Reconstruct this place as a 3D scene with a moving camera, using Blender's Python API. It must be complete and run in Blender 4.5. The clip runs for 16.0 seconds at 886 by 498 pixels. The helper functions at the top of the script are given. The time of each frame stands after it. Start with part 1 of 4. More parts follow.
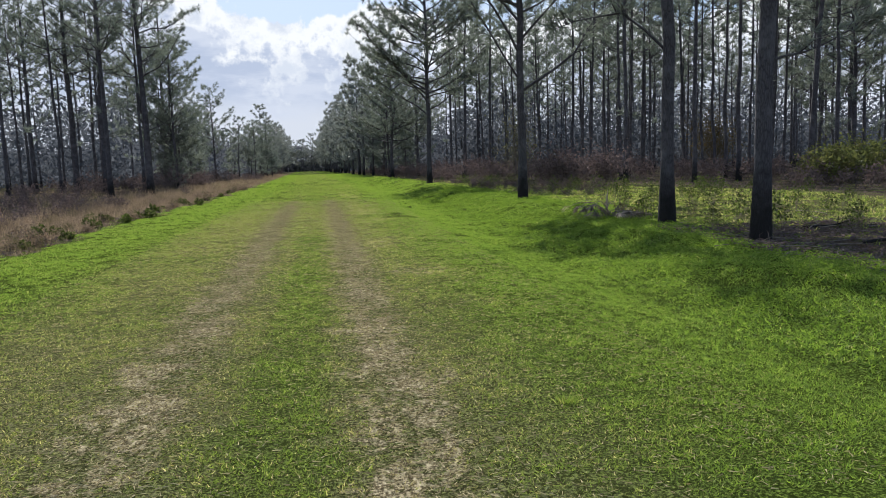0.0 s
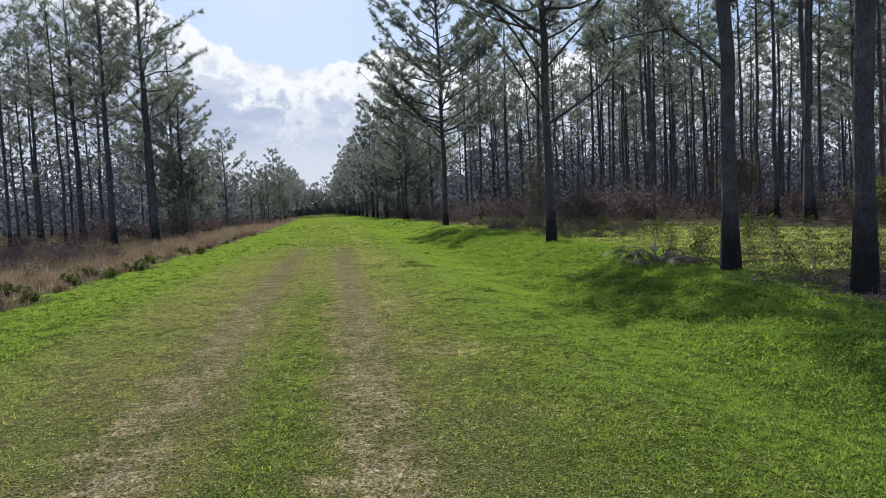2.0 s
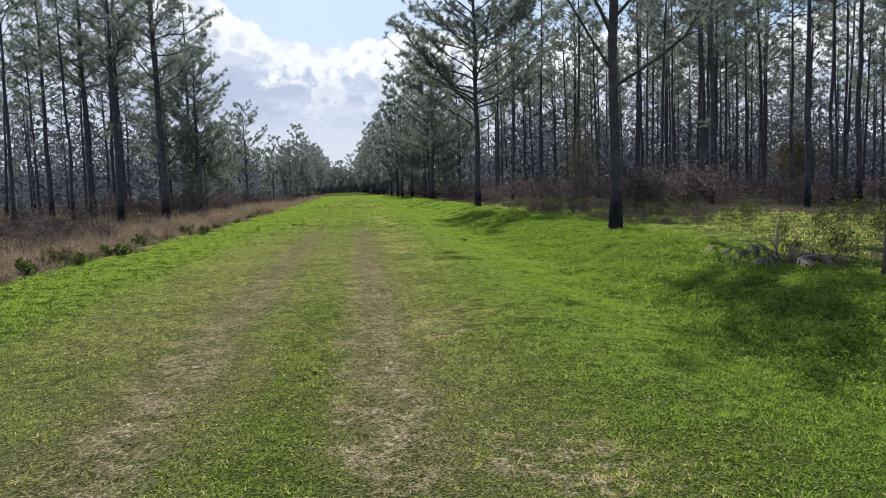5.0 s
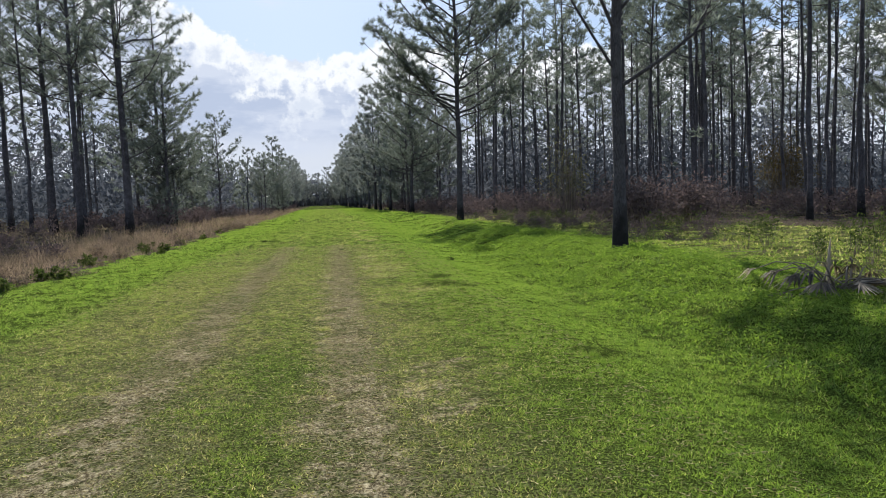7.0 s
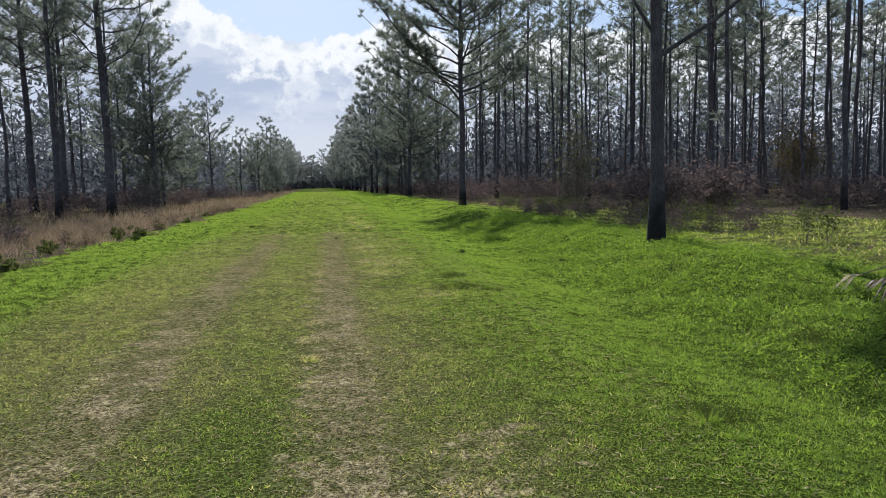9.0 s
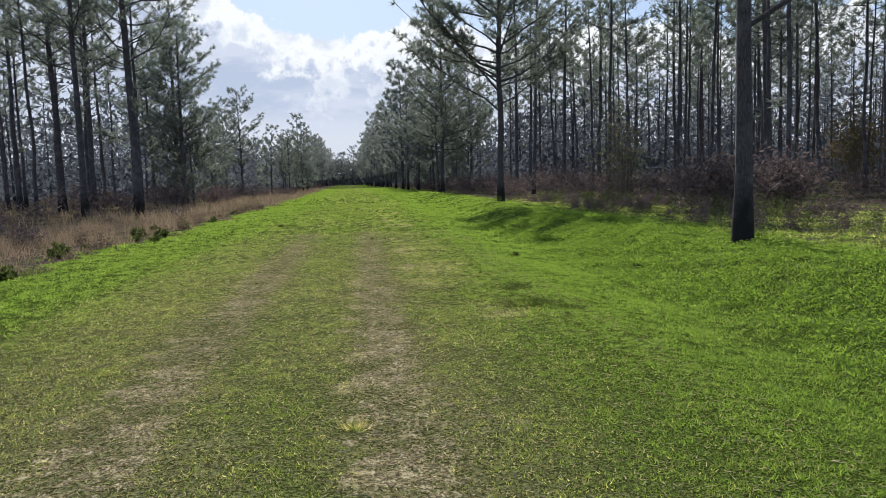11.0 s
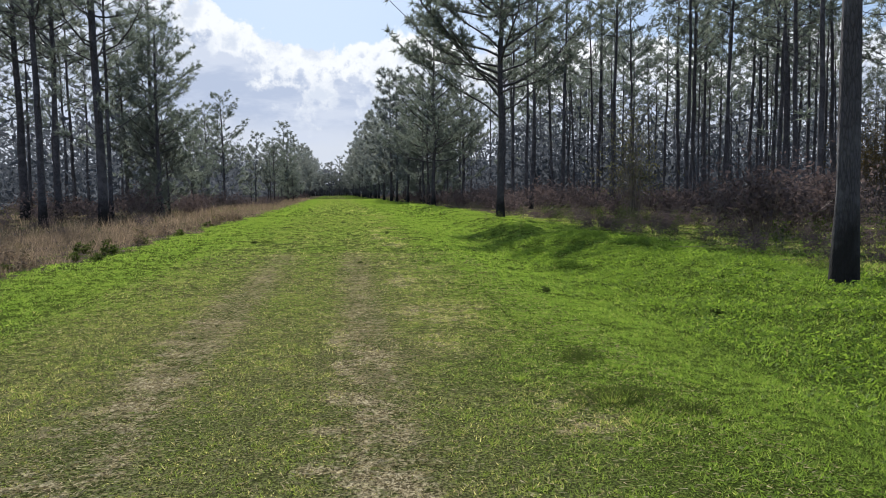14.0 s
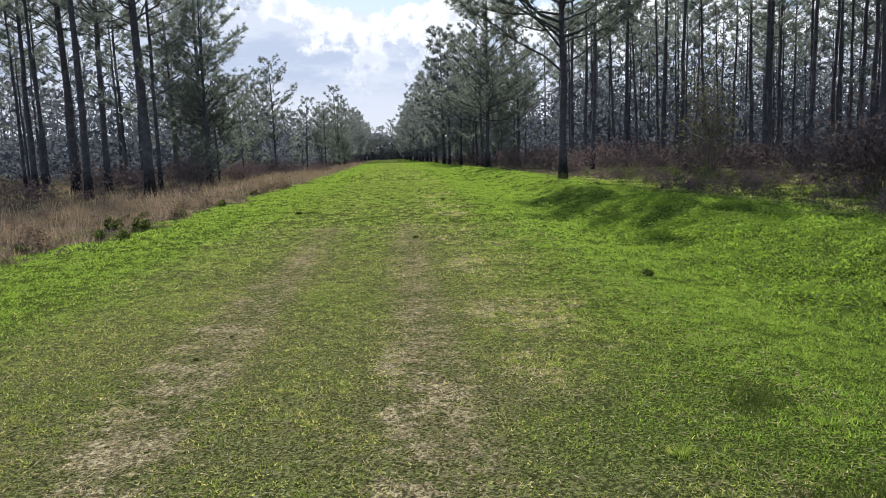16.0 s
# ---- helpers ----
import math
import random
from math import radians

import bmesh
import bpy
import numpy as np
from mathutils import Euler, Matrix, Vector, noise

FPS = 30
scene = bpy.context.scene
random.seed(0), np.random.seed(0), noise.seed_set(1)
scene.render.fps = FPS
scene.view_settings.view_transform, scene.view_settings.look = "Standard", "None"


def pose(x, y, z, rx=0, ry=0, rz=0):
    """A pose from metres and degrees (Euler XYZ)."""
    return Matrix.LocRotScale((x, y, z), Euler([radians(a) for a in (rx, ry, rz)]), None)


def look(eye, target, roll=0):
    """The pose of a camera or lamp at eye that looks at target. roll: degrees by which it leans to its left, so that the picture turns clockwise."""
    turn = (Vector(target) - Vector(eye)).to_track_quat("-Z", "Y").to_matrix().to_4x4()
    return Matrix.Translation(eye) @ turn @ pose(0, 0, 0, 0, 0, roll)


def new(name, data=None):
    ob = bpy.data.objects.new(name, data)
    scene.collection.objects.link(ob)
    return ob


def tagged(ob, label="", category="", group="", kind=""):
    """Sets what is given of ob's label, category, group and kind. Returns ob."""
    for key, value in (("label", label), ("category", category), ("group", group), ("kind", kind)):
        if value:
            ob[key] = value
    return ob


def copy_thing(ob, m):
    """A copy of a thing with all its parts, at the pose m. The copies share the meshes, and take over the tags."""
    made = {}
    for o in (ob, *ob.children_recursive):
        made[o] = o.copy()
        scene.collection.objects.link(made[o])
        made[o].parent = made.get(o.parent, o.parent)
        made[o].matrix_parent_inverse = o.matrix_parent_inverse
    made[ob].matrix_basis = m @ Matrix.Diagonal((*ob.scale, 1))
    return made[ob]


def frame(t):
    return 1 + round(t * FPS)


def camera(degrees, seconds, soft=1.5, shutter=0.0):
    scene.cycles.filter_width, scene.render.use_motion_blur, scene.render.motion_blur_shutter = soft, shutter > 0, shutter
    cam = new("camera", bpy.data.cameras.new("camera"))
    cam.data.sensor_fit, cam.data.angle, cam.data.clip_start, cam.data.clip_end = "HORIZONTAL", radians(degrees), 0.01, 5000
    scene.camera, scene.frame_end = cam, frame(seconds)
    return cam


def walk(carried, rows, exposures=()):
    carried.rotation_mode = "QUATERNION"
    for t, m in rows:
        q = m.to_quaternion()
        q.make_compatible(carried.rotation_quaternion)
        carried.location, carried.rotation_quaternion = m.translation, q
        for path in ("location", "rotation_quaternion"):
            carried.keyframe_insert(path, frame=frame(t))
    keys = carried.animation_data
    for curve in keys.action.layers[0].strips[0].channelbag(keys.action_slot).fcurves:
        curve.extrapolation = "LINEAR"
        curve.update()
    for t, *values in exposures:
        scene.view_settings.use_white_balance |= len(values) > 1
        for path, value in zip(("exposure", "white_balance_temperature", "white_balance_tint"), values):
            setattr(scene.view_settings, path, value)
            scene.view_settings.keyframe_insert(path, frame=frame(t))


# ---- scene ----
cam = camera(62.6, 16.0, soft=0.9)
PATH = [
    (0, (-0.076, 0.167, 1.49), (0.227, 2.13, 1.259), -1.7),
    (0.5, (-0.037, 0.764, 1.5), (0.286, 2.726, 1.28), -1.8),
    (1, (-0.018, 1.411, 1.511), (0.279, 3.381, 1.336), -1.9),
    (1.5, (0.044, 2.025, 1.533), (0.344, 3.996, 1.379), -2.5),
    (2, (0.123, 2.716, 1.532), (0.392, 4.694, 1.413), -2.7),
    (2.5, (0.126, 3.365, 1.519), (0.393, 5.344, 1.408), -2.7),
    (3, (0.173, 4.035, 1.509), (0.429, 6.014, 1.374), -2.5),
    (3.5, (0.137, 4.742, 1.524), (0.404, 6.719, 1.381), -2.8),
    (4, (0.164, 5.42, 1.498), (0.393, 7.405, 1.397), -2.1),
    (4.2, (0.144, 5.72, 1.472), (0.359, 7.705, 1.353), -2.1),
    (6.3, (0.222, 8.091, 1.469), (0.422, 10.072, 1.282), -1.6),
    (6.5, (0.221, 8.33, 1.489), (0.516, 10.3, 1.312), -1.5),
    (7, (0.224, 8.902, 1.481), (0.489, 10.88, 1.343), -1.9),
    (7.5, (0.205, 9.505, 1.475), (0.439, 11.485, 1.321), -1.3),
    (8, (0.201, 10.089, 1.494), (0.501, 12.056, 1.291), -0.8),
    (8.5, (0.213, 10.683, 1.477), (0.497, 12.655, 1.308), -1.0),
    (9, (0.226, 11.277, 1.48), (0.503, 13.25, 1.298), -1.2),
    (9.2, (0.238, 11.547, 1.48), (0.491, 13.523, 1.301), -1.1),
    (11.3, (0.067, 13.496, 1.441), (0.256, 15.478, 1.25), -1.6),
    (11.5, (0.071, 13.688, 1.449), (0.256, 15.671, 1.273), -1.6),
    (12, (0.042, 14.235, 1.449), (0.257, 16.211, 1.225), -1.3),
    (12.5, (0.056, 14.814, 1.415), (0.273, 16.782, 1.133), -1.4),
    (13, (0.046, 15.364, 1.43), (0.283, 17.325, 1.115), -0.5),
    (13.5, (0.063, 15.934, 1.443), (0.327, 17.903, 1.21), -0.6),
    (14, (0.043, 16.502, 1.456), (0.277, 18.482, 1.298), -0.6),
    (14.5, (0.044, 17.093, 1.468), (0.149, 19.086, 1.336), -2.1),
    (15, (0.044, 17.596, 1.472), (0.048, 19.591, 1.335), -2.1),
    (15.5, (0.052, 18.121, 1.442), (0.137, 20.101, 1.167), -2.3),
    (16, (0.021, 18.653, 1.453), (0.108, 20.634, 1.196), -1.9),
]
walk(cam, [(t, look(eye, target, roll)) for t, eye, target, roll in PATH],
     [(0, 0.44, 6150, 10), (1.5, 0.38, 6150, 10), (3.5, 0.46, 6150, 10), (7, 0.46, 6150, 10), (9, 0.40, 6150, 10), (12.5, 0.48, 6150, 10), (14, 0.43, 6150, 10), (15, 0.36, 6150, 10), (16, 0.60, 6150, 10)])

# ---- light ----
SUN_EL, SUN_AZ = 40.0, -4.0      # degrees; azimuth from the way ahead, negative to the left
sun_way = Vector((math.sin(radians(SUN_AZ)) * math.cos(radians(SUN_EL)), math.cos(radians(SUN_AZ)) * math.cos(radians(SUN_EL)), math.sin(radians(SUN_EL))))
sun = new("sun", bpy.data.lights.new("sun", "SUN"))
sun.data.energy, sun.data.angle, sun.data.color = 5.0, radians(0.53), (1.0, 0.95, 0.87)
sun.matrix_world = look(sun_way * 100, (0, 0, 0))


# ---- node helpers ----
def plug(nt, sock, value):
    if hasattr(value, "is_linked"):
        nt.links.new(value, sock)
    elif isinstance(value, tuple) and len(value) == 3 and sock.type == "RGBA":
        sock.default_value = (*value, 1)
    else:
        sock.default_value = value


def calc(nt, op, a, b=0.0, c=0.0, clamp=False):
    n = nt.nodes.new("ShaderNodeMath")
    n.operation, n.use_clamp = op, clamp
    for s, v in zip(n.inputs, (a, b, c)):
        plug(nt, s, v)
    return n.outputs[0]


def ramp(nt, v, lo, hi, a=0.0, b=1.0):
    n = nt.nodes.new("ShaderNodeMapRange")
    n.interpolation_type = "SMOOTHSTEP"
    for s, x in zip(("Value", "From Min", "From Max", "To Min", "To Max"), (v, lo, hi, a, b)):
        plug(nt, n.inputs[s], x)
    return n.outputs["Result"]


def blend(nt, f, a, b, mode="MIX"):
    n = nt.nodes.new("ShaderNodeMix")
    n.data_type, n.blend_type = "RGBA", mode
    plug(nt, n.inputs[0], f), plug(nt, n.inputs[6], a), plug(nt, n.inputs[7], b)
    return n.outputs[2]


def noisy(nt, co, scale, detail=3.0, rough=0.55, stretch=None):
    if stretch:
        m = nt.nodes.new("ShaderNodeMapping")
        nt.links.new(co, m.inputs[0])
        m.inputs["Scale"].default_value = stretch
        co = m.outputs[0]
    n = nt.nodes.new("ShaderNodeTexNoise")
    nt.links.new(co, n.inputs["Vector"])
    n.inputs["Scale"].default_value, n.inputs["Detail"].default_value, n.inputs["Roughness"].default_value = scale, detail, rough
    return n.outputs["Fac"]


def bump(nt, height, strength, dist):
    n = nt.nodes.new("ShaderNodeBump")
    n.inputs["Strength"].default_value, n.inputs["Distance"].default_value = strength, dist
    nt.links.new(height, n.inputs["Height"])
    return n.outputs[0]


def material(name):
    m = bpy.data.materials.new(name)
    m.use_nodes = True
    nt = m.node_tree
    nt.nodes.clear()
    out = nt.nodes.new("ShaderNodeOutputMaterial")
    return m, nt, out


def solid(nt, out, colour, rough=0.8, normal=None, spec=0.3):
    p = nt.nodes.new("ShaderNodeBsdfPrincipled")
    plug(nt, p.inputs["Base Color"], colour), plug(nt, p.inputs["Roughness"], rough)
    p.inputs["Specular IOR Level"].default_value = spec
    if normal:
        nt.links.new(normal, p.inputs["Normal"])
    nt.links.new(p.outputs[0], out.inputs[0])


def leafy(nt, out, colour, through_colour, share=0.5, gloss=0.06, rough=0.35):
    """A thin leaf: light scatters back off it and through it, with a little gloss."""
    d, t, g = (nt.nodes.new("ShaderNodeBsdf" + k) for k in ("Diffuse", "Translucent", "Anisotropic"))
    plug(nt, d.inputs["Color"], colour), plug(nt, t.inputs["Color"], through_colour)
    g.inputs["Roughness"].default_value = rough
    a, b = nt.nodes.new("ShaderNodeMixShader"), nt.nodes.new("ShaderNodeMixShader")
    a.inputs[0].default_value, b.inputs[0].default_value = share, gloss
    nt.links.new(d.outputs[0], a.inputs[1]), nt.links.new(t.outputs[0], a.inputs[2])
    nt.links.new(a.outputs[0], b.inputs[1]), nt.links.new(g.outputs[0], b.inputs[2])
    nt.links.new(b.outputs[0], out.inputs[0])


# ---- sky: clear blue with a bank of cumulus low ahead and thin cloud above ----
world = bpy.data.worlds.new("sky")
scene.world = world
world.use_nodes = True
nt = world.node_tree
nt.nodes.clear()
sky = nt.nodes.new("ShaderNodeTexSky")
sky.sky_type, sky.sun_disc = "NISHITA", False
sky.sun_elevation, sky.sun_rotation = radians(SUN_EL), radians(SUN_AZ)
sky.air_density, sky.dust_density, sky.ozone_density = 1.0, 1.6, 1.5
co = nt.nodes.new("ShaderNodeTexCoord").outputs["Generated"]
sep = nt.nodes.new("ShaderNodeSeparateXYZ")
nt.links.new(co, sep.inputs[0])
az = calc(nt, "MULTIPLY", calc(nt, "ARCTAN2", sep.outputs[0], sep.outputs[1]), 57.2958)
el = calc(nt, "MULTIPLY", calc(nt, "ARCSINE", sep.outputs[2]), 57.2958)
billow = noisy(nt, co, 9.0, 6.0, 0.58)
puffs = noisy(nt, co, 26.0, 5.0, 0.6)
wide = noisy(nt, co, 3.2, 3.0, 0.5)
top = calc(nt, "ADD", ramp(nt, az, -6.0, -16.0, 10.9, 18.0), calc(nt, "MULTIPLY", calc(nt, "SUBTRACT", billow, 0.5), 7.0))
top = calc(nt, "ADD", top, calc(nt, "MULTIPLY", calc(nt, "SUBTRACT", puffs, 0.5), 4.6))
depth = calc(nt, "SUBTRACT", top, el)
bank = ramp(nt, depth, -0.15, 0.45)
# sunlit cauliflower tops over a flat shaded base, and pale haze under it
curl = noisy(nt, co, 34.0, 6.0, 0.62)
crown_part = ramp(nt, calc(nt, "ADD", depth, calc(nt, "MULTIPLY", calc(nt, "SUBTRACT", puffs, 0.5), 9.0)), 4.4, 2.4)
lit = blend(nt, ramp(nt, calc(nt, "ADD", calc(nt, "MULTIPLY", curl, 0.35), calc(nt, "MULTIPLY", puffs, 0.65)), 0.38, 0.54), (7.0, 7.4, 8.1), (9.5, 9.5, 9.4))
streak = noisy(nt, co, 7.0, 5.0, 0.6, (1.0, 1.0, 3.6))
grey = blend(nt, ramp(nt, streak, 0.40, 0.60), (5.0, 5.6, 6.9), (6.6, 7.0, 7.9))
grey = blend(nt, ramp(nt, calc(nt, "ADD", el, calc(nt, "MULTIPLY", calc(nt, "SUBTRACT", streak, 0.5), 7.0)), 5.6, 3.6), grey, (6.9, 7.2, 7.8))
cloud = blend(nt, crown_part, grey, lit)
thin = ramp(nt, noisy(nt, co, 5.0, 6.0, 0.62, (1.0, 1.0, 2.4)), 0.57, 0.77, 0.0, 0.75)
thin = calc(nt, "MAXIMUM", thin, ramp(nt, el, 9.0, 0.0, 0.0, 0.6))
blue = blend(nt, 0.6, sky.outputs[0], (4.1, 5.7, 8.3))
mixed = blend(nt, bank, blend(nt, thin, blue, (7.4, 7.8, 8.4)), cloud)
bg = nt.nodes.new("ShaderNodeBackground")
bg.inputs["Strength"].default_value = 0.078
nt.links.new(mixed, bg.inputs["Color"])
wout = nt.nodes.new("ShaderNodeOutputWorld")
nt.links.new(bg.outputs[0], wout.inputs[0])


# ---- materials ----
def turf_masks(nt):
    """Where the turf is worn by wheels, dull, and where it gives way to dead leaves, by the place on the ground."""
    pos = nt.nodes.new("ShaderNodeNewGeometry").outputs["Position"]
    s = nt.nodes.new("ShaderNodeSeparateXYZ")
    nt.links.new(pos, s.inputs[0])
    n1, n2 = noisy(nt, pos, 0.55, 4.0), noisy(nt, pos, 2.3, 4.0, 0.65)
    along = calc(nt, "MULTIPLY_ADD", calc(nt, "MAXIMUM", calc(nt, "SUBTRACT", s.outputs[1], 60.0), 0.0), 0.03, s.outputs[0])
    x = calc(nt, "ADD", along, calc(nt, "MULTIPLY", calc(nt, "SUBTRACT", n2, 0.5), 0.8))
    yc = calc(nt, "MINIMUM", s.outputs[1], 34.0)
    off_l = calc(nt, "ABSOLUTE", calc(nt, "ADD", x, calc(nt, "MULTIPLY_ADD", yc, 0.010, 1.26)))
    off_r = calc(nt, "ABSOLUTE", calc(nt, "ADD", x, calc(nt, "MULTIPLY_ADD", yc, 0.013, -0.42)))
    n3 = noisy(nt, pos, 9.0, 4.0, 0.7)
    patch = ramp(nt, calc(nt, "ADD", calc(nt, "MULTIPLY", n2, 0.45), calc(nt, "MULTIPLY", n3, 0.55)), 0.41, 0.57)
    worn = calc(nt, "MAXIMUM", ramp(nt, off_l, 0.62, 0.08), ramp(nt, off_r, 0.56, 0.08))
    broad = calc(nt, "MAXIMUM", ramp(nt, off_l, 1.05, 0.10), ramp(nt, off_r, 0.95, 0.10))
    worn = calc(nt, "MULTIPLY_ADD", worn, ramp(nt, n1, 0.30, 0.66, 0.42, 0.75), calc(nt, "MULTIPLY", broad, ramp(nt, n2, 0.35, 0.65, 0.10, 0.32)))
    worn = calc(nt, "MULTIPLY", worn, calc(nt, "MULTIPLY_ADD", patch, 0.60, 0.18))
    worn = calc(nt, "MULTIPLY", worn, ramp(nt, s.outputs[1], 48.0, 20.0, 0.16, 1.0))
    blotch = calc(nt, "MULTIPLY", calc(nt, "MULTIPLY", ramp(nt, x, 0.2, 0.7), ramp(nt, x, 2.4, 1.2)), calc(nt, "MULTIPLY", ramp(nt, n1, 0.46, 0.62), patch))
    worn = calc(nt, "MAXIMUM", worn, calc(nt, "MULTIPLY", blotch, 0.62))
    # dull straw-mixed turf beside and between the tracks
    dull = calc(nt, "MULTIPLY", ramp(nt, x, -4.3, -2.4), ramp(nt, x, 2.0, 0.4))
    dull = calc(nt, "MULTIPLY", dull, ramp(nt, n1, 0.26, 0.58, 0.45, 1.0))
    dull = calc(nt, "MULTIPLY", dull, ramp(nt, s.outputs[1], 42.0, 16.0, 0.2, 1.0))
    strip = calc(nt, "MULTIPLY", ramp(nt, calc(nt, "ABSOLUTE", calc(nt, "ADD", x, 0.42)), 0.42, 0.12), ramp(nt, s.outputs[1], 22.0, 12.0))
    dull = calc(nt, "MULTIPLY", dull, calc(nt, "SUBTRACT", 1.0, calc(nt, "MULTIPLY", strip, 0.75)))
    # dead leaves and bare litter outside the mown way
    xw = calc(nt, "ADD", along, calc(nt, "MULTIPLY", calc(nt, "SUBTRACT", n1, 0.5), 3.2))
    left = ramp(nt, xw, -5.6, -6.7)
    edge = ramp(nt, s.outputs[1], 24.0, 58.0, 17.0, 7.6)
    right = ramp(nt, calc(nt, "SUBTRACT", xw, edge), -0.6, 1.6)
    heap = calc(nt, "MULTIPLY", ramp(nt, calc(nt, "ABSOLUTE", calc(nt, "SUBTRACT", xw, 10.4)), 3.6, 2.4), ramp(nt, calc(nt, "ABSOLUTE", calc(nt, "SUBTRACT", s.outputs[1], 11.8)), 4.2, 2.6))
    litter = calc(nt, "MAXIMUM", calc(nt, "MAXIMUM", left, right), calc(nt, "MULTIPLY", heap, ramp(nt, n2, 0.35, 0.55)))
    litter = calc(nt, "MULTIPLY", litter, ramp(nt, n2, 0.30, 0.48, 0.35, 1.0))
    # thin dry grass under the pines behind the bank
    under = calc(nt, "MULTIPLY", ramp(nt, xw, 7.2, 9.4), ramp(nt, n2, 0.32, 0.58, 0.45, 0.95))
    dull = calc(nt, "MAXIMUM", dull, calc(nt, "MULTIPLY", under, 0.9))
    litter = calc(nt, "MAXIMUM", litter, calc(nt, "MULTIPLY", under, ramp(nt, n2, 0.45, 0.62, 0.1, 0.75)))
    lush = calc(nt, "MAXIMUM", ramp(nt, x, 1.0, 3.0), ramp(nt, x, -2.6, -4.2, 0.0, 0.8))
    return pos, worn, dull, litter, lush, n1, n2


def turf_colour(nt, per_blade):
    pos, worn, dull, litter, lush, n1, n2 = turf_masks(nt)
    if per_blade:
        r = nt.nodes.new("ShaderNodeNewGeometry").outputs["Random Per Island"]
    else:
        r = noisy(nt, pos, 38.0, 3.0, 0.7)
        r = ramp(nt, r, 0.25, 0.75)
    green = blend(nt, r, (0.058, 0.098, 0.016), (0.190, 0.245, 0.052))
    green = blend(nt, ramp(nt, n1, 0.3, 0.7, 0.0, 0.5), green, (0.142, 0.172, 0.040))
    green = blend(nt, calc(nt, "MULTIPLY", lush, 0.6), green, blend(nt, r, (0.064, 0.112, 0.015), (0.195, 0.262, 0.046)))
    straw = blend(nt, r, (0.155, 0.120, 0.060), (0.50, 0.420, 0.240))
    olive = blend(nt, r, (0.084, 0.104, 0.024), (0.200, 0.208, 0.066))
    r2 = calc(nt, "FRACT", calc(nt, "MULTIPLY", r, 17.31)) if per_blade else noisy(nt, pos, 61.0, 2.0, 0.6)
    c = blend(nt, calc(nt, "MULTIPLY", dull, 0.75), green, olive)
    c = blend(nt, ramp(nt, calc(nt, "SUBTRACT", calc(nt, "MULTIPLY", dull, 0.30), r2), -0.12, 0.10), c, straw)
    c = blend(nt, ramp(nt, calc(nt, "SUBTRACT", calc(nt, "MULTIPLY", worn, 1.12), r2), -0.10, 0.12), c, straw)
    return pos, c, worn, dull, litter, n1, n2, r


def ground_material():
    m, nt, out = material("turf_and_litter")
    pos, c, worn, dull, litter, n1, n2, r = turf_colour(nt, False)
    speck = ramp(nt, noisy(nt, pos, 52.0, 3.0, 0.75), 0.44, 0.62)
    chips = ramp(nt, noisy(nt, pos, 30.0, 3.0, 0.7, (1.0, 0.45, 1.0)), 0.50, 0.66)
    soil = blend(nt, speck, (0.100, 0.078, 0.044), (0.42, 0.350, 0.210))
    soil = blend(nt, chips, soil, (0.56, 0.475, 0.300))
    # Near-black flecks put the shade of gaps between blades into the turf colour.
    thatch_gap_shade = blend(nt, ramp(nt, speck, 0.0, 1.0, 0.12, 1.0), (0.016, 0.022, 0.005), c)
    c = blend(nt, calc(nt, "MAXIMUM", ramp(nt, worn, 0.15, 0.75), calc(nt, "MULTIPLY", dull, 0.22)), thatch_gap_shade, soil)
    # Dead leaf browns, toned darker to carry the shade on the woodland floor.
    dead = blend(nt, noisy(nt, pos, 17.0, 5.0, 0.75), (0.032, 0.025, 0.019), (0.130, 0.100, 0.072))
    dead = blend(nt, ramp(nt, noisy(nt, pos, 0.9, 4.0, 0.6), 0.50, 0.66, 0.0, 0.8), dead, (0.06, 0.085, 0.02))
    c = blend(nt, litter, c, dead)
    h = calc(nt, "ADD", noisy(nt, pos, 55.0, 4.0, 0.7), calc(nt, "MULTIPLY", n2, 1.2))
    solid(nt, out, c, 0.95, bump(nt, h, 0.85, 0.042), 0.0)
    return m


def blade_material():
    m, nt, out = material("grass_blade")
    pos, c, worn, dull, litter, n1, n2, r = turf_colour(nt, True)
    bright = blend(nt, 1.0, c, (1.85, 2.0, 1.2), "MULTIPLY")
    leafy(nt, out, c, bright, 0.6, 0.02, 0.45)
    return m


def tinted_leaf(name, a, b, c, share=0.45, gloss=0.05, warm=(1.5, 1.5, 1.1), rough=0.4):
    """Leaves or stems whose colour runs from a to b from piece to piece, with some of colour c."""
    m, nt, out = material(name)
    g = nt.nodes.new("ShaderNodeNewGeometry")
    o = nt.nodes.new("ShaderNodeObjectInfo")
    col = blend(nt, g.outputs["Random Per Island"], a, b)
    col = blend(nt, ramp(nt, noisy(nt, g.outputs["Position"], 1.1, 3.0), 0.48, 0.68), col, c)
    shade = calc(nt, "MULTIPLY_ADD", o.outputs["Random"], 0.3, 0.85)
    n = nt.nodes.new("ShaderNodeVectorMath")
    n.operation = "SCALE"
    nt.links.new(col, n.inputs[0]), nt.links.new(shade, n.inputs["Scale"])
    col = n.outputs[0]
    leafy(nt, out, col, blend(nt, 1.0, col, warm, "MULTIPLY"), share, gloss, rough)
    return m


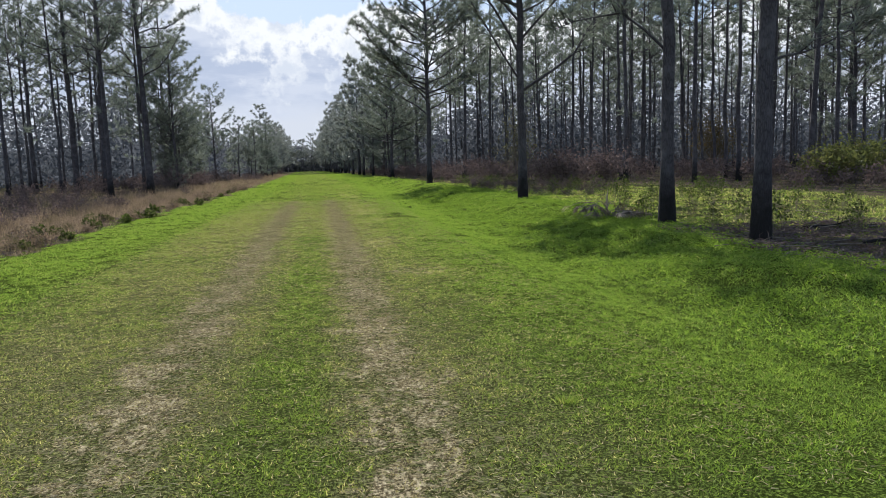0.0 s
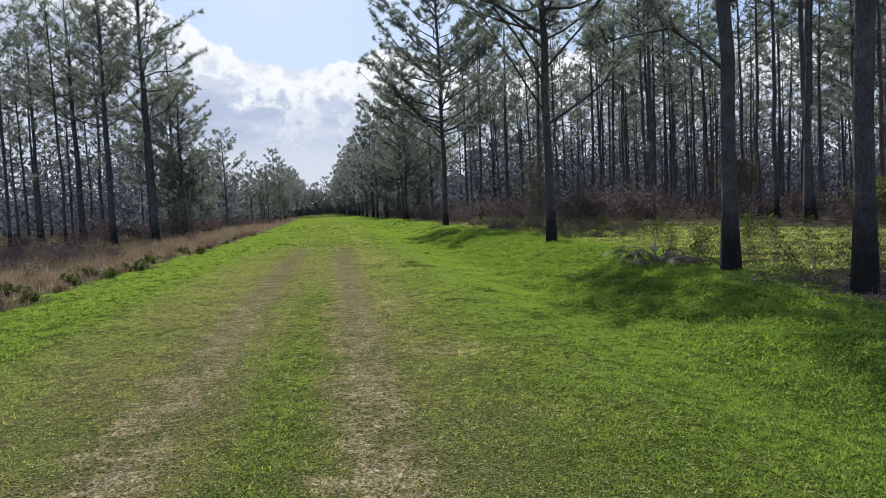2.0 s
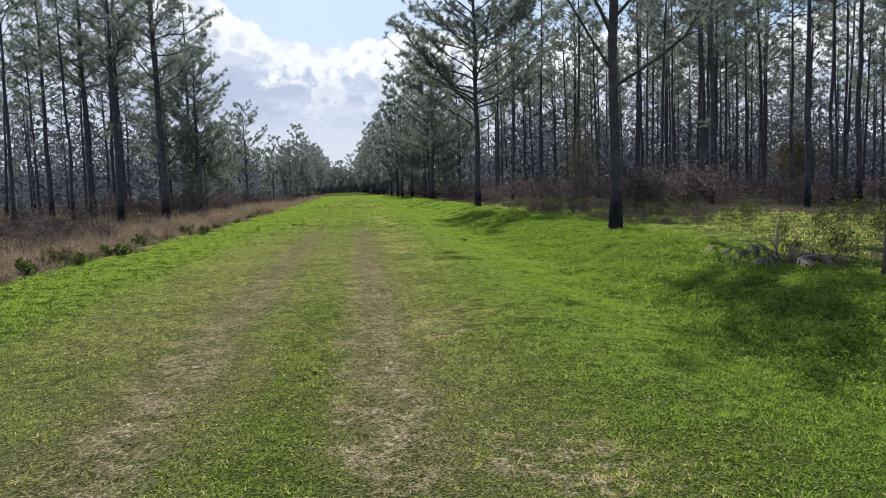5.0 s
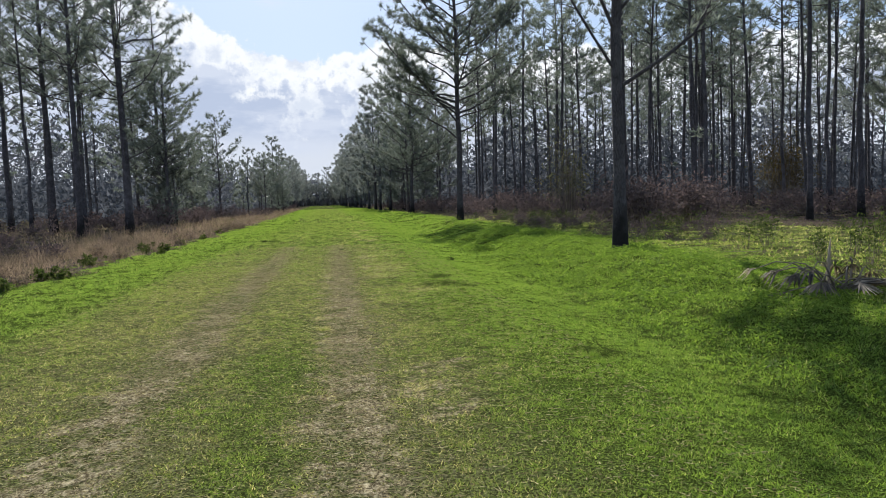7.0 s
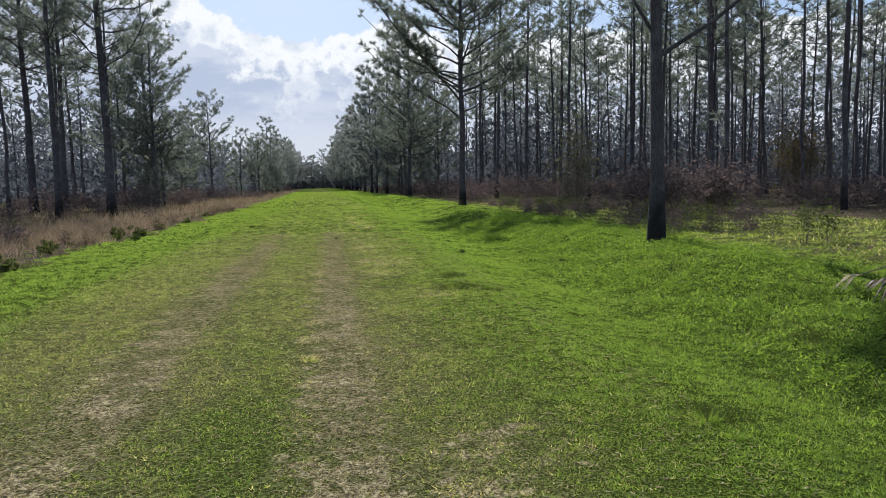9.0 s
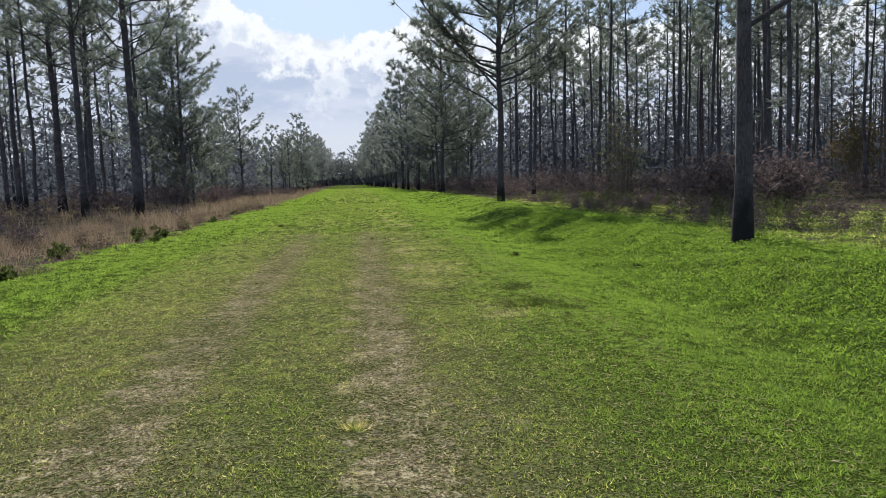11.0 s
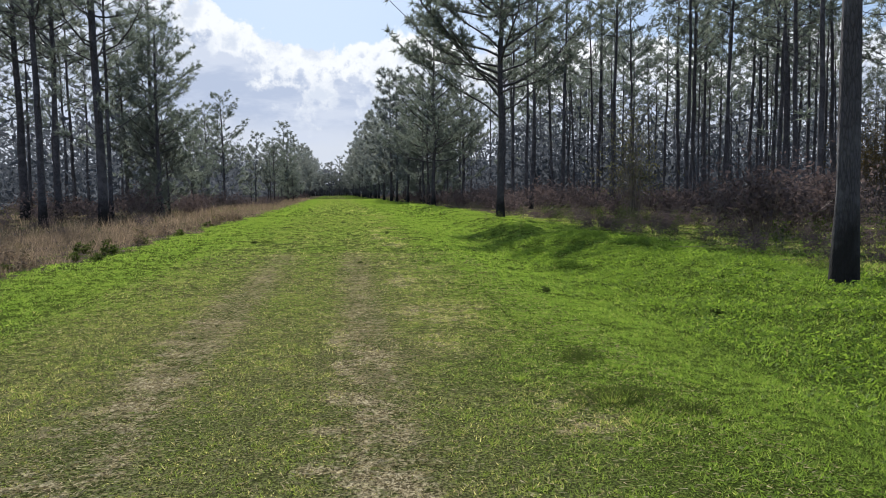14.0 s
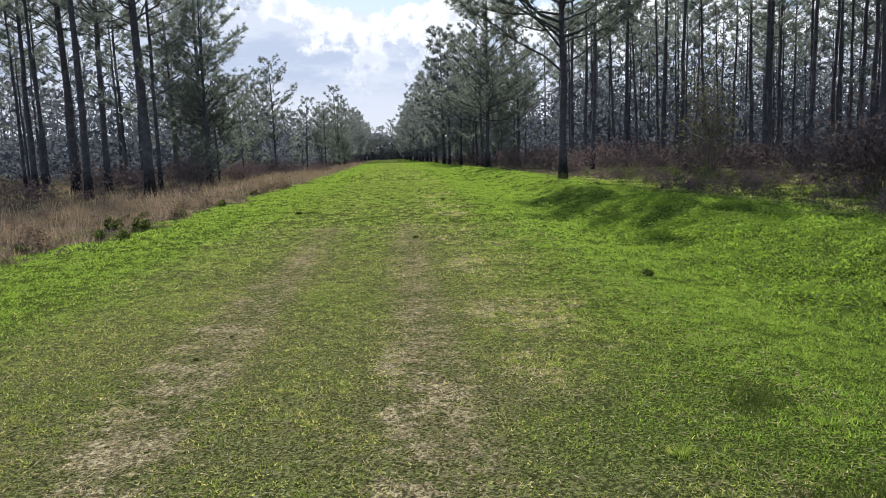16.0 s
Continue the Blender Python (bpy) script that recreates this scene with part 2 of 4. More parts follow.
def bark_material(name, dark, pale, burnt):
    """Plated pine bark, charred by a ground fire near the foot."""
    m, nt, out = material(name)
    g = nt.nodes.new("ShaderNodeNewGeometry")
    pos = g.outputs["Position"]
    mp = nt.nodes.new("ShaderNodeMapping")
    nt.links.new(pos, mp.inputs[0])
    mp.inputs["Scale"].default_value = (1.0, 1.0, 0.20)
    v = nt.nodes.new("ShaderNodeTexVoronoi")
    v.feature = "DISTANCE_TO_EDGE"
    nt.links.new(mp.outputs[0], v.inputs["Vector"])
    v.inputs["Scale"].default_value = 26.0
    plates = ramp(nt, calc(nt, "ADD", v.outputs["Distance"], calc(nt, "MULTIPLY", noisy(nt, pos, 21.0, 4.0, 0.7), 0.25)), 0.08, 0.34)
    fine = noisy(nt, pos, 60.0, 4.0, 0.7, (1.0, 1.0, 0.4))
    col = blend(nt, plates, dark, blend(nt, fine, dark, pale))
    col = blend(nt, ramp(nt, noisy(nt, pos, 2.4, 4.0, 0.6), 0.45, 0.7, 0.0, 0.6), col, (0.150, 0.143, 0.146))
    s = nt.nodes.new("ShaderNodeSeparateXYZ")
    nt.links.new(pos, s.inputs[0])
    char = ramp(nt, calc(nt, "ADD", s.outputs[2], calc(nt, "MULTIPLY", noisy(nt, pos, 5.0, 3.0), 1.3)), 2.25, 1.05, 0.0, burnt)
    col = blend(nt, char, col, (0.016, 0.015, 0.014))
    solid(nt, out, col, 0.92, bump(nt, calc(nt, "ADD", plates, calc(nt, "MULTIPLY", fine, 0.6)), 0.7, 0.014), 0.15)
    return m


MAT_GROUND, MAT_BLADE = ground_material(), blade_material()
MAT_BARK = bark_material("pine_bark", (0.050, 0.046, 0.050), (0.125, 0.114, 0.119), 0.93)
MAT_NEEDLE = tinted_leaf("pine_needles", (0.084, 0.097, 0.080), (0.160, 0.174, 0.145), (0.118, 0.127, 0.106), 0.48, 0.025, (1.8, 1.85, 1.7), 0.4)
MAT_NEEDLE_DRY = tinted_leaf("oak_leaves_brown", (0.066, 0.054, 0.030), (0.150, 0.108, 0.052), (0.080, 0.074, 0.038), 0.35, 0.0)
MAT_BRUSH = tinted_leaf("dead_brush", (0.072, 0.061, 0.064), (0.168, 0.134, 0.130), (0.112, 0.086, 0.084), 0.35, 0.0, (1.3, 1.2, 1.1))
MAT_SEDGE = tinted_leaf("dry_sedge", (0.100, 0.074, 0.058), (0.35, 0.265, 0.190), (0.110, 0.096, 0.052), 0.35, 0.0, (1.3, 1.25, 1.1))
MAT_WEED = tinted_leaf("green_weeds", (0.030, 0.045, 0.016), (0.085, 0.108, 0.030), (0.055, 0.066, 0.026), 0.5, 0.0)
MAT_CLOVER = tinted_leaf("clover_leaves", (0.072, 0.120, 0.018), (0.205, 0.275, 0.050), (0.105, 0.150, 0.030), 0.5, 0.012, (1.8, 1.95, 1.1), 0.6)
MAT_VINE = tinted_leaf("yellow_green_vine", (0.058, 0.072, 0.028), (0.130, 0.140, 0.052), (0.105, 0.098, 0.040), 0.5, 0.01)
MAT_GREY_LEAF = tinted_leaf("grey_olive_leaves", (0.07, 0.075, 0.045), (0.15, 0.145, 0.095), (0.10, 0.085, 0.06), 0.3, 0.0)
MAT_FROND = tinted_leaf("dead_palm_frond", (0.045, 0.037, 0.030), (0.25, 0.20, 0.155), (0.095, 0.076, 0.060), 0.25, 0.02)
MAT_PALE = tinted_leaf("bleached_frond", (0.22, 0.175, 0.13), (0.52, 0.44, 0.34), (0.36, 0.29, 0.22), 0.15, 0.0)
MAT_STICK = tinted_leaf("weathered_stick", (0.06, 0.048, 0.038), (0.26, 0.215, 0.17), (0.13, 0.105, 0.085), 0.0, 0.03)
# Far needles: paler, bluer copy of the near ones, distance haze in the colour.
MAT_FAR_HAZED = tinted_leaf("far_pine_needles_hazed", (0.098, 0.109, 0.104), (0.170, 0.182, 0.170), (0.130, 0.138, 0.130), 0.48, 0.08, (1.7, 1.7, 1.5), 0.35)
MAT_STRAW = tinted_leaf("dead_straw", (0.15, 0.115, 0.055), (0.54, 0.46, 0.27), (0.32, 0.26, 0.15), 0.2, 0.0, (1.2, 1.2, 1.0))
# Leaf colour blued for distance haze and lowered for the woods' own shade.
MAT_WOODS_HAZED = tinted_leaf("distant_foliage_hazed", (0.062, 0.068, 0.074), (0.112, 0.120, 0.130), (0.082, 0.088, 0.095), 0.42, 0.0, (1.35, 1.35, 1.4))


# ---- mesh helpers ----
def tris(f):
    f = np.asarray(f)
    return f if f.shape[1] == 3 else np.concatenate([f[:, [0, 1, 2]], f[:, [0, 2, 3]]])


def two_part_mesh(name, wood, leaf, wood_mat, leaf_mat):
    """One mesh of woody stems and leaves, each with its own material."""
    fw, fl = tris(wood[1]), tris(leaf[1]) + len(wood[0])
    me = mesh_of(name, np.concatenate([wood[0], leaf[0]]), np.concatenate([fw, fl]), wood_mat)
    me.materials.append(leaf_mat)
    me.polygons.foreach_set("material_index", np.concatenate([np.zeros(len(fw), np.int32), np.ones(len(fl), np.int32)]))
    return me


def mesh_of(name, verts, faces, mat, smooth=False):
    verts, faces = np.asarray(verts, np.float32), np.asarray(faces, np.int32)
    me = bpy.data.meshes.new(name)
    n, k = faces.shape
    me.vertices.add(len(verts)), me.loops.add(n * k), me.polygons.add(n)
    me.vertices.foreach_set("co", verts.ravel())
    me.loops.foreach_set("vertex_index", faces.ravel())
    me.polygons.foreach_set("loop_start", np.arange(0, n * k, k, dtype=np.int32))
    me.polygons.foreach_set("use_smooth", np.full(n, smooth))
    me.materials.append(mat)
    me.update(calc_edges=True)
    return me


def part(name, geo, mat, parent, label="", smooth=False):
    ob = new(name, mesh_of(name, geo[0], geo[1], mat, smooth))
    ob.parent = parent
    return tagged(ob, label) if label else ob


def join(pieces):
    vs, fs, n = [], [], 0
    for v, f in pieces:
        vs.append(v), fs.append(np.asarray(f) + n)
        n += len(v)
    return np.concatenate(vs), np.concatenate(fs)


def tube(points, radii, sides=6, rough=0.0, rng=None):
    p, r = np.asarray(points, float), np.asarray(radii, float)
    t = np.gradient(p, axis=0)
    t /= np.linalg.norm(t, axis=1)[:, None] + 1e-9
    ref = np.where(np.abs(t[:, 2:3]) > 0.9, np.array([[1.0, 0, 0]]), np.array([[0, 0, 1.0]]))
    u = np.cross(t, ref)
    u /= np.linalg.norm(u, axis=1)[:, None] + 1e-9
    w = np.cross(t, u)
    a = np.linspace(0, 2 * np.pi, sides, endpoint=False)
    rr = r[:, None] * (1 + (rng.normal(0, rough, (len(p), sides)) if rough else 0))
    v = p[:, None] + rr[..., None] * (np.cos(a)[None, :, None] * u[:, None] + np.sin(a)[None, :, None] * w[:, None])
    i, j = np.meshgrid(np.arange(len(p) - 1), np.arange(sides), indexing="ij")
    k = (j + 1) % sides
    f = np.stack([i * sides + j, i * sides + k, (i + 1) * sides + k, (i + 1) * sides + j], -1).reshape(-1, 4)
    return v.reshape(-1, 3), f


def spears(base, way, length, width, rng, bend=0.0):
    """Thin pointed blades, one triangle each, from base along way."""
    n = len(base)
    side = np.cross(way, rng.normal(0, 1, (n, 3)))
    side /= np.linalg.norm(side, axis=1)[:, None] + 1e-9
    tip = base + way * length[:, None]
    tip[:, 2] -= bend * length
    v = np.stack([base - side * width[:, None] / 2, base + side * width[:, None] / 2, tip], 1)
    return v.reshape(-1, 3), np.arange(3 * n).reshape(-1, 3)


def leaves(centre, size, rng, flat=0.0):
    """Small pointed leaves, two triangles each as one quad, at random turns."""
    n = len(centre)
    a = rng.normal(0, 1, (n, 3))
    a[:, 2] *= 1 - flat
    a /= np.linalg.norm(a, axis=1)[:, None] + 1e-9
    b = np.cross(a, rng.normal(0, 1, (n, 3)))
    b /= np.linalg.norm(b, axis=1)[:, None] + 1e-9
    s = size[:, None]
    v = np.stack([centre - a * s, centre - b * s * 0.45, centre + a * s, centre + b * s * 0.45], 1)
    return v.reshape(-1, 3), np.arange(4 * n).reshape(-1, 4)


def unit(v):
    return v / (np.linalg.norm(v, axis=-1, keepdims=True) + 1e-9)


# ---- the ground: one sheet to the horizon, with wheel tracks, a shallow ditch and lumps ----
def smooth(x, a, b):
    t = np.clip((x - a) / (b - a), 0, 1)
    return t * t * (3 - 2 * t)


def lumps(x, y):
    return (np.sin(x * 1.9 + 0.7 * np.sin(y * 0.83)) * np.sin(y * 1.37 + 1.1 * np.sin(x * 0.71)) * 0.6
            + np.sin(x * 3.7 + y * 2.1) * 0.25 + np.sin(y * 4.3 - x * 2.9 + 1.3) * 0.25)


def height(x, y):
    x, y = np.asarray(x, float), np.asarray(y, float)
    near = smooth(y, 140, 60)
    bank = 0.10 * smooth(y, 17.0, 23.0) - 0.09 * smooth(y, 21.0, 16.0)
    h = -0.20 * smooth(x, 1.9, 3.9) * smooth(x, 6.4, 4.1) + bank * smooth(x, 4.3, 6.6)
    h = h + 0.05 * smooth(x, 4.4, 5.8) * smooth(x, 8.0, 6.2) * (1.0 + np.sin(y * 0.9 + np.sin(x * 1.1)))
    h = h + lumps(x, y) * (0.010 + 0.040 * smooth(x, 2.6, 4.6) + 0.03 * smooth(x, -4.5, -8.0))
    h = h + lumps(x * 2.3 + 5, y * 2.1) * 0.022 * smooth(x, 3.4, 5.0) * smooth(y, 45, 30)
    yc = np.minimum(y, 34)
    h = h - 0.009 * smooth(y, 42, 22) * (np.exp(-((x + 1.26 + 0.010 * yc) / 0.28) ** 2) + np.exp(-((x - 0.42 + 0.013 * yc) / 0.28) ** 2))
    h = h - 0.10 * smooth(x, -5.5, -9.0)
    return h * near


def spread(lo, a, b, hi, step, out_n):
    inner = np.arange(a, b + step / 2, step)
    left = a - np.geomspace(step, a - lo, out_n)[::-1]
    right = b + np.geomspace(step, hi - b, out_n)
    return np.concatenate([left, inner, right])


gx, gy = spread(-2500, -12, 14, 2500, 0.22, 40), spread(-2500, 0, 60, 2500, 0.25, 40)
GX, GY = np.meshgrid(gx, gy)
gi, gj = np.meshgrid(np.arange(len(gy) - 1), np.arange(len(gx) - 1), indexing="ij")
w = len(gx)
faces = np.stack([gi * w + gj, gi * w + gj + 1, (gi + 1) * w + gj + 1, (gi + 1) * w + gj], -1).reshape(-1, 4)
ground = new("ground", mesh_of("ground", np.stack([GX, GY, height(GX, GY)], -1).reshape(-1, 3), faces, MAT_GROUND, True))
tagged(ground, "mown green grass track with two worn wheel ruts between brown woodland floor", "ground", kind="structure")


# ---- grass ----
def rut(x, y):
    yc = np.minimum(y, 34)
    return (0.2 + 0.8 * smooth(y, 45, 22)) * np.maximum(np.exp(-((x + 1.26 + 0.010 * yc) / 0.34) ** 2), np.exp(-((x - 0.42 + 0.013 * yc) / 0.30) ** 2))


def bend(y):
    """How far the way has swung to the left, in metres."""
    return -0.03 * np.maximum(np.asarray(y, float) - 60.0, 0.0)


def litter_side(x, y):
    x = x - bend(y)
    edge = 17.0 - 9.4 * smooth(y, 24, 58)
    lump = lumps(x * 0.5, y * 0.5) * 1.0
    mulch = ((x - 10.4) / 3.2) ** 2 + ((y - 11.8) / 3.5) ** 2 + 0.35 * lumps(x * 2, y * 2) < 1
    return (x + lump < -6.2) | (x + lump > edge) | mulch


def grass_zone(rng, x0, x1, y0, y1, tufts, blades, spread_r, lo, hi, width, hole=None):
    """Tufts of blades with bare ground between; short and lying in the ruts, tall on the verges."""
    n = int((x1 - x0) * (y1 - y0) * tufts)
    tx, ty = rng.uniform(x0, x1, n), rng.uniform(y0, y1, n)
    keep = (~litter_side(tx, ty) & (rng.random(n) > 0.45 * smooth(tx, 7.0, 9.2))) | (rng.random(n) < 0.10)
    keep &= (tx > -0.48 * ty - 0.5) & (tx < 0.86 * ty + 0.5)
    if hole:
        keep &= ~((tx > hole[0]) & (tx < hole[1]) & (ty > hole[2]) & (ty < hole[3]))
    wave = 0.5 + 0.5 * np.sin(tx * 3.1 + 2.3 * np.sin(ty * 1.7)) * np.sin(ty * 3.3 + 1.9 * np.sin(tx * 2.1))
    keep &= rng.random(n) < (1 - 0.30 * rut(tx, ty)) * (0.82 + 0.18 * wave)
    tx, ty, wave = tx[keep], ty[keep], wave[keep]
    size = rng.uniform(0.55, 1.35, len(tx)) * (0.75 + 0.4 * wave)
    x = np.repeat(tx, blades) + rng.normal(0, spread_r, len(tx) * blades)
    y = np.repeat(ty, blades) + rng.normal(0, spread_r, len(tx) * blades)
    s = np.repeat(size, blades)
    n, r = len(x), rut(x, y)
    tall = 0.60 + 0.22 * smooth(x, 0.8, 3.2) + 0.30 * smooth(x, 2.6, 5.0) + 0.25 * smooth(x, -2.6, -5.0) - 0.10 * r
    length = rng.uniform(lo, hi, n) * tall * s
    lean = 0.75 + 1.5 * r
    way = np.stack([(x - np.repeat(tx, blades)) / spread_r * 0.4 + rng.normal(0, 1, n) * lean,
                    (y - np.repeat(ty, blades)) / spread_r * 0.4 + rng.normal(0, 1, n) * lean, np.full(n, 0.9)], 1)
    base = np.stack([x, y, height(x, y) - 0.004], 1)
    return spears(base, unit(way), length, rng.uniform(0.6, 1.4, n) * width, rng)


rng = np.random.default_rng(5)
near, wider = (-3.5, 3.7, 3.0, 27.0), (-7.5, 8.6, 3.0, 31.0)
grass = join([grass_zone(rng, *near, 385, 13, 0.024, 0.022, 0.050, 0.0072),
              grass_zone(rng, *wider, 150, 10, 0.032, 0.032, 0.070, 0.0105, near),
              grass_zone(rng, -8.0, 17.0, 3.0, 62.0, 52, 8, 0.042, 0.05, 0.10, 0.018, wider),
              grass_zone(rng, -13.5, 9.0, 62.0, 170.0, 6, 7, 0.09, 0.10, 0.18, 0.05)])
lawn = new("grass", mesh_of("grass", *grass, MAT_BLADE))
tagged(lawn, "short green grass mixed with dry straw blades on the track", "grass", kind="stuff")


def bank_weeds(rng, n):
    """Low broad-leaved weeds and clover in uneven cushions over the bank beside the track."""
    x, y = rng.uniform(3.3, 9.0, n), 5.0 + 33.0 * rng.random(n) ** 1.25
    cushion = lumps(x * 1.6, y * 1.5) + 0.6 * lumps(x * 3.9 + 2, y * 3.7)
    keep = (rng.random(n) < np.clip(0.45 + 0.75 * cushion, 0.05, 1) * smooth(x, 3.3, 4.6) * (1 - 0.9 * smooth(x, 6.6, 8.4))) & ~litter_side(x, y) & (x < 0.86 * y + 0.5)
    x, y, cushion = x[keep], y[keep], cushion[keep]
    n = len(x)
    z = height(x, y) + rng.uniform(0.02, 1.0, n) * (0.075 + 0.085 * np.clip(cushion, 0, 1))
    return leaves(np.stack([x, y, z], 1), rng.uniform(0.008, 0.017, n) * (1 + 0.03 * y), rng, 0.45)


tagged(new("bank_weeds", mesh_of("bank_weeds", *bank_weeds(rng, 270000), MAT_CLOVER)), "bright green broad-leaved weeds covering the bank in cushions", "weeds", kind="stuff")


def straw_lying(rng, n):
    x, y = rng.uniform(-3.6, 2.6, n), rng.uniform(3, 34, n)
    keep = rng.random(n) < 0.20 + 0.80 * rut(x, y)
    x, y = x[keep], y[keep]
    n, a = len(x), rng.uniform(0, 6.28, len(x))
    way = unit(np.stack([np.cos(a), np.sin(a), rng.uniform(-0.05, 0.18, n)], 1))
    return spears(np.stack([x, y, height(x, y) + rng.uniform(0.002, 0.015, n)], 1), way, rng.uniform(0.02, 0.06, n), rng.uniform(0.003, 0.008, n), rng)


tagged(new("dead_straw", mesh_of("dead_straw", *straw_lying(rng, 330000), MAT_STRAW)), "pale dead straw and mown clippings lying in the wheel ruts", "straw", kind="stuff")


def sedge_field(rng, n, xs, ys, lo, hi, width):
    x, y = rng.uniform(*xs, n), rng.uniform(*ys, n)
    keep = litter_side(x, y)
    keep &= rng.random(n) < 0.25 + 0.75 * (np.sin(x * 1.3 + np.sin(y * 0.9)) * np.sin(y * 1.1 + 0.4) > -0.25)
    x, y = x[keep], y[keep]
    n = len(x)
    edge = smooth(-x, 5.6, 8.5)
    way = unit(np.stack([rng.normal(0, 0.35, n), rng.normal(0, 0.35, n), np.ones(n)], 1))
    return spears(np.stack([x, y, height(x, y) - 0.02], 1), way, rng.uniform(lo, hi, n) * (0.35 + 0.65 * edge) * (0.75 + 0.75 * np.clip(lumps(x * 1.7, y * 1.4), -0.6, 1)), rng.uniform(0.6, 1.4, n) * width, rng, 0.1)


sedge = join([sedge_field(rng, 70000, (-12, -5.6), (13, 48), 0.12, 0.62, 0.011),
              sedge_field(rng, 22000, (-34, -9), (20, 75), 0.25, 0.6, 0.02),
              sedge_field(rng, 30000, (-14, -6), (48, 180), 0.30, 0.75, 0.03)])
tagged(new("dry_sedge", mesh_of("dry_sedge", *sedge, MAT_SEDGE)), "tall tan and rust dry sedge along the verge", "dry grass", kind="stuff")


def litter_field(rng, n, xs, ys, size):
    x, y = rng.uniform(*xs, n), rng.uniform(*ys, n)
    keep = litter_side(x, y) | ((np.abs(x - 10.2) < 3.3) & (np.abs(y - 11.8) < 3.8))
    x, y = x[keep], y[keep]
    c = np.stack([x, y, height(x, y) + rng.uniform(0.0, 0.06, len(x))], 1)
    return leaves(c, rng.uniform(0.6, 1.4, len(x)) * size, rng, 0.7)


litter = join([litter_field(rng, 14000, (-14, -5.8), (13, 50), 0.035), litter_field(rng, 26000, (6.5, 34), (6, 60), 0.045), litter_field(rng, 9000, (6.8, 13.8), (7.8, 15.8), 0.034)])
tagged(new("leaf_litter", mesh_of("leaf_litter", *litter, MAT_BRUSH)), "brown fallen leaves and pine straw on the ground", "leaf litter", kind="stuff")


# ---- pines ----
def pine_geo(rng, H, r0, crown, reach, limbs, needles, nlen, nwid, sec=1.0, low_limbs=0, sides=9, droop=0.0, fine=False, extra=()):
    """Trunk, limbs and needle tufts of a pine of height H whose live crown begins at the height crown."""
    k = 15
    s = np.linspace(0, 1, k)
    sway = np.cumsum(rng.normal(0, 0.035, (k, 2)), 0) * (H / 18)
    sway[:3] *= 0.15
    z = s * H
    r = r0 * (1 - s) ** 0.72 * 0.92 + 0.012 + r0 * 0.35 * np.exp(-z / 0.28)
    z[0] = -0.12
    mid = np.column_stack([sway, z])
    trunk = tube(mid, r, sides, 0.05, rng)
    at = lambda h: np.array([np.interp(h, z, mid[:, 0]), np.interp(h, z, mid[:, 1]), h])
    wood, tips, ways = [], [], []
    hs = np.sort(np.concatenate([rng.uniform(crown, H * 0.985, limbs), rng.uniform(crown * 0.42, crown, low_limbs)]))
    turn, plan = rng.uniform(0, 6.28), [(h, None) for h in hs] + [(e[0], e[1:]) for e in extra]
    for h, given in plan:
        turn = turn + 2.4 + rng.normal(0, 0.5) if given is None else radians(given[0])
        q = max(0.0, (h - crown) / (H - crown))
        L = reach * (0.22 + 0.78 * (1 - q ** 1.8)) * rng.uniform(0.6, 1.12) * (0.9 if h > crown else 0.7)
        rise = rng.uniform(0.15, 0.75) + 0.45 * q - droop * (1 - q)
        arch = 0.0
        if given:
            L, rise = given[1:3]
            arch = given[3] if len(given) > 3 else 0.0
        d = np.array([math.cos(turn), math.sin(turn), 0.0])
        u = np.linspace(0, 1, 6)
        wob = np.cumsum(rng.normal(0, 0.045, (6, 3)), 0) * L
        wob[0] = 0
        pts = at(h) + d * (u * L)[:, None] + np.array([0, 0, 1.0]) * (L * (rise * u - arch * u * u + 0.12 * u ** 2.2 - 0.05 * np.sin(u * 3.1)))[:, None] + wob * 0.6
        rl = (0.010 + 0.011 * L) * (1 - 0.8 * u) * (1.0 if h > crown else 0.9)
        wood.append((h, L, tube(pts if fine else pts[[0, 2, 3, 5]], rl if fine else rl[[0, 2, 3, 5]], 5 if fine else 3)))
        if h < crown and rng.random() < 0.55 and not given:
            ns, bare = 2, True
        else:
            ns, bare = max(2, int((1.2 + L * 1.5) * sec)), False
        for j in range(ns):
            f = rng.uniform(0.3, 1.0) if j else 1.0
            p0 = np.array([np.interp(f, u, pts[:, c]) for c in range(3)])
            side = np.array([-d[1], d[0], 0]) * rng.choice([-1, 1]) * rng.uniform(0.4, 1.0)
            w2 = unit(d * 0.7 + side + np.array([0, 0, rng.uniform(0.15, 0.8)]))
            L2 = (0.25 + 0.34 * L * (1.1 - f)) * rng.uniform(0.6, 1.3)
            p2 = p0 + w2 * L2 + np.array([0, 0, 0.12 * L2])
            if fine:
                wood.append((h, 0, tube(np.stack([p0, (p0 + p2) / 2 + rng.normal(0, 0.04, 3), p2]), [0.011 + 0.003 * L, 0.009, 0.005], 4)))
            elif L2 > 0.45:
                wood.append((h, 0, tube(np.stack([p0, p2]), [0.012 + 0.003 * L, 0.006], 3)))
            if bare:
                continue
            for g in ((1.0, 0.62, 0.3) if L2 > 0.5 else (1.0, 0.5)):
                tips.append(p0 + (p2 - p0) * g + rng.normal(0, 0.06, 3)), ways.append(w2)
    top = at(H)
    for _ in range(5):
        tips.append(top + rng.normal(0, 0.12, 3)), ways.append(np.array([0, 0, 1.0]))
    tips, ways = np.array(tips), np.array(ways)
    c = np.repeat(tips, needles, 0)
    wv = unit(np.repeat(ways, needles, 0) * 0.75 + rng.normal(0, 0.62, (len(c), 3)) + np.array([0, 0, 0.18]))
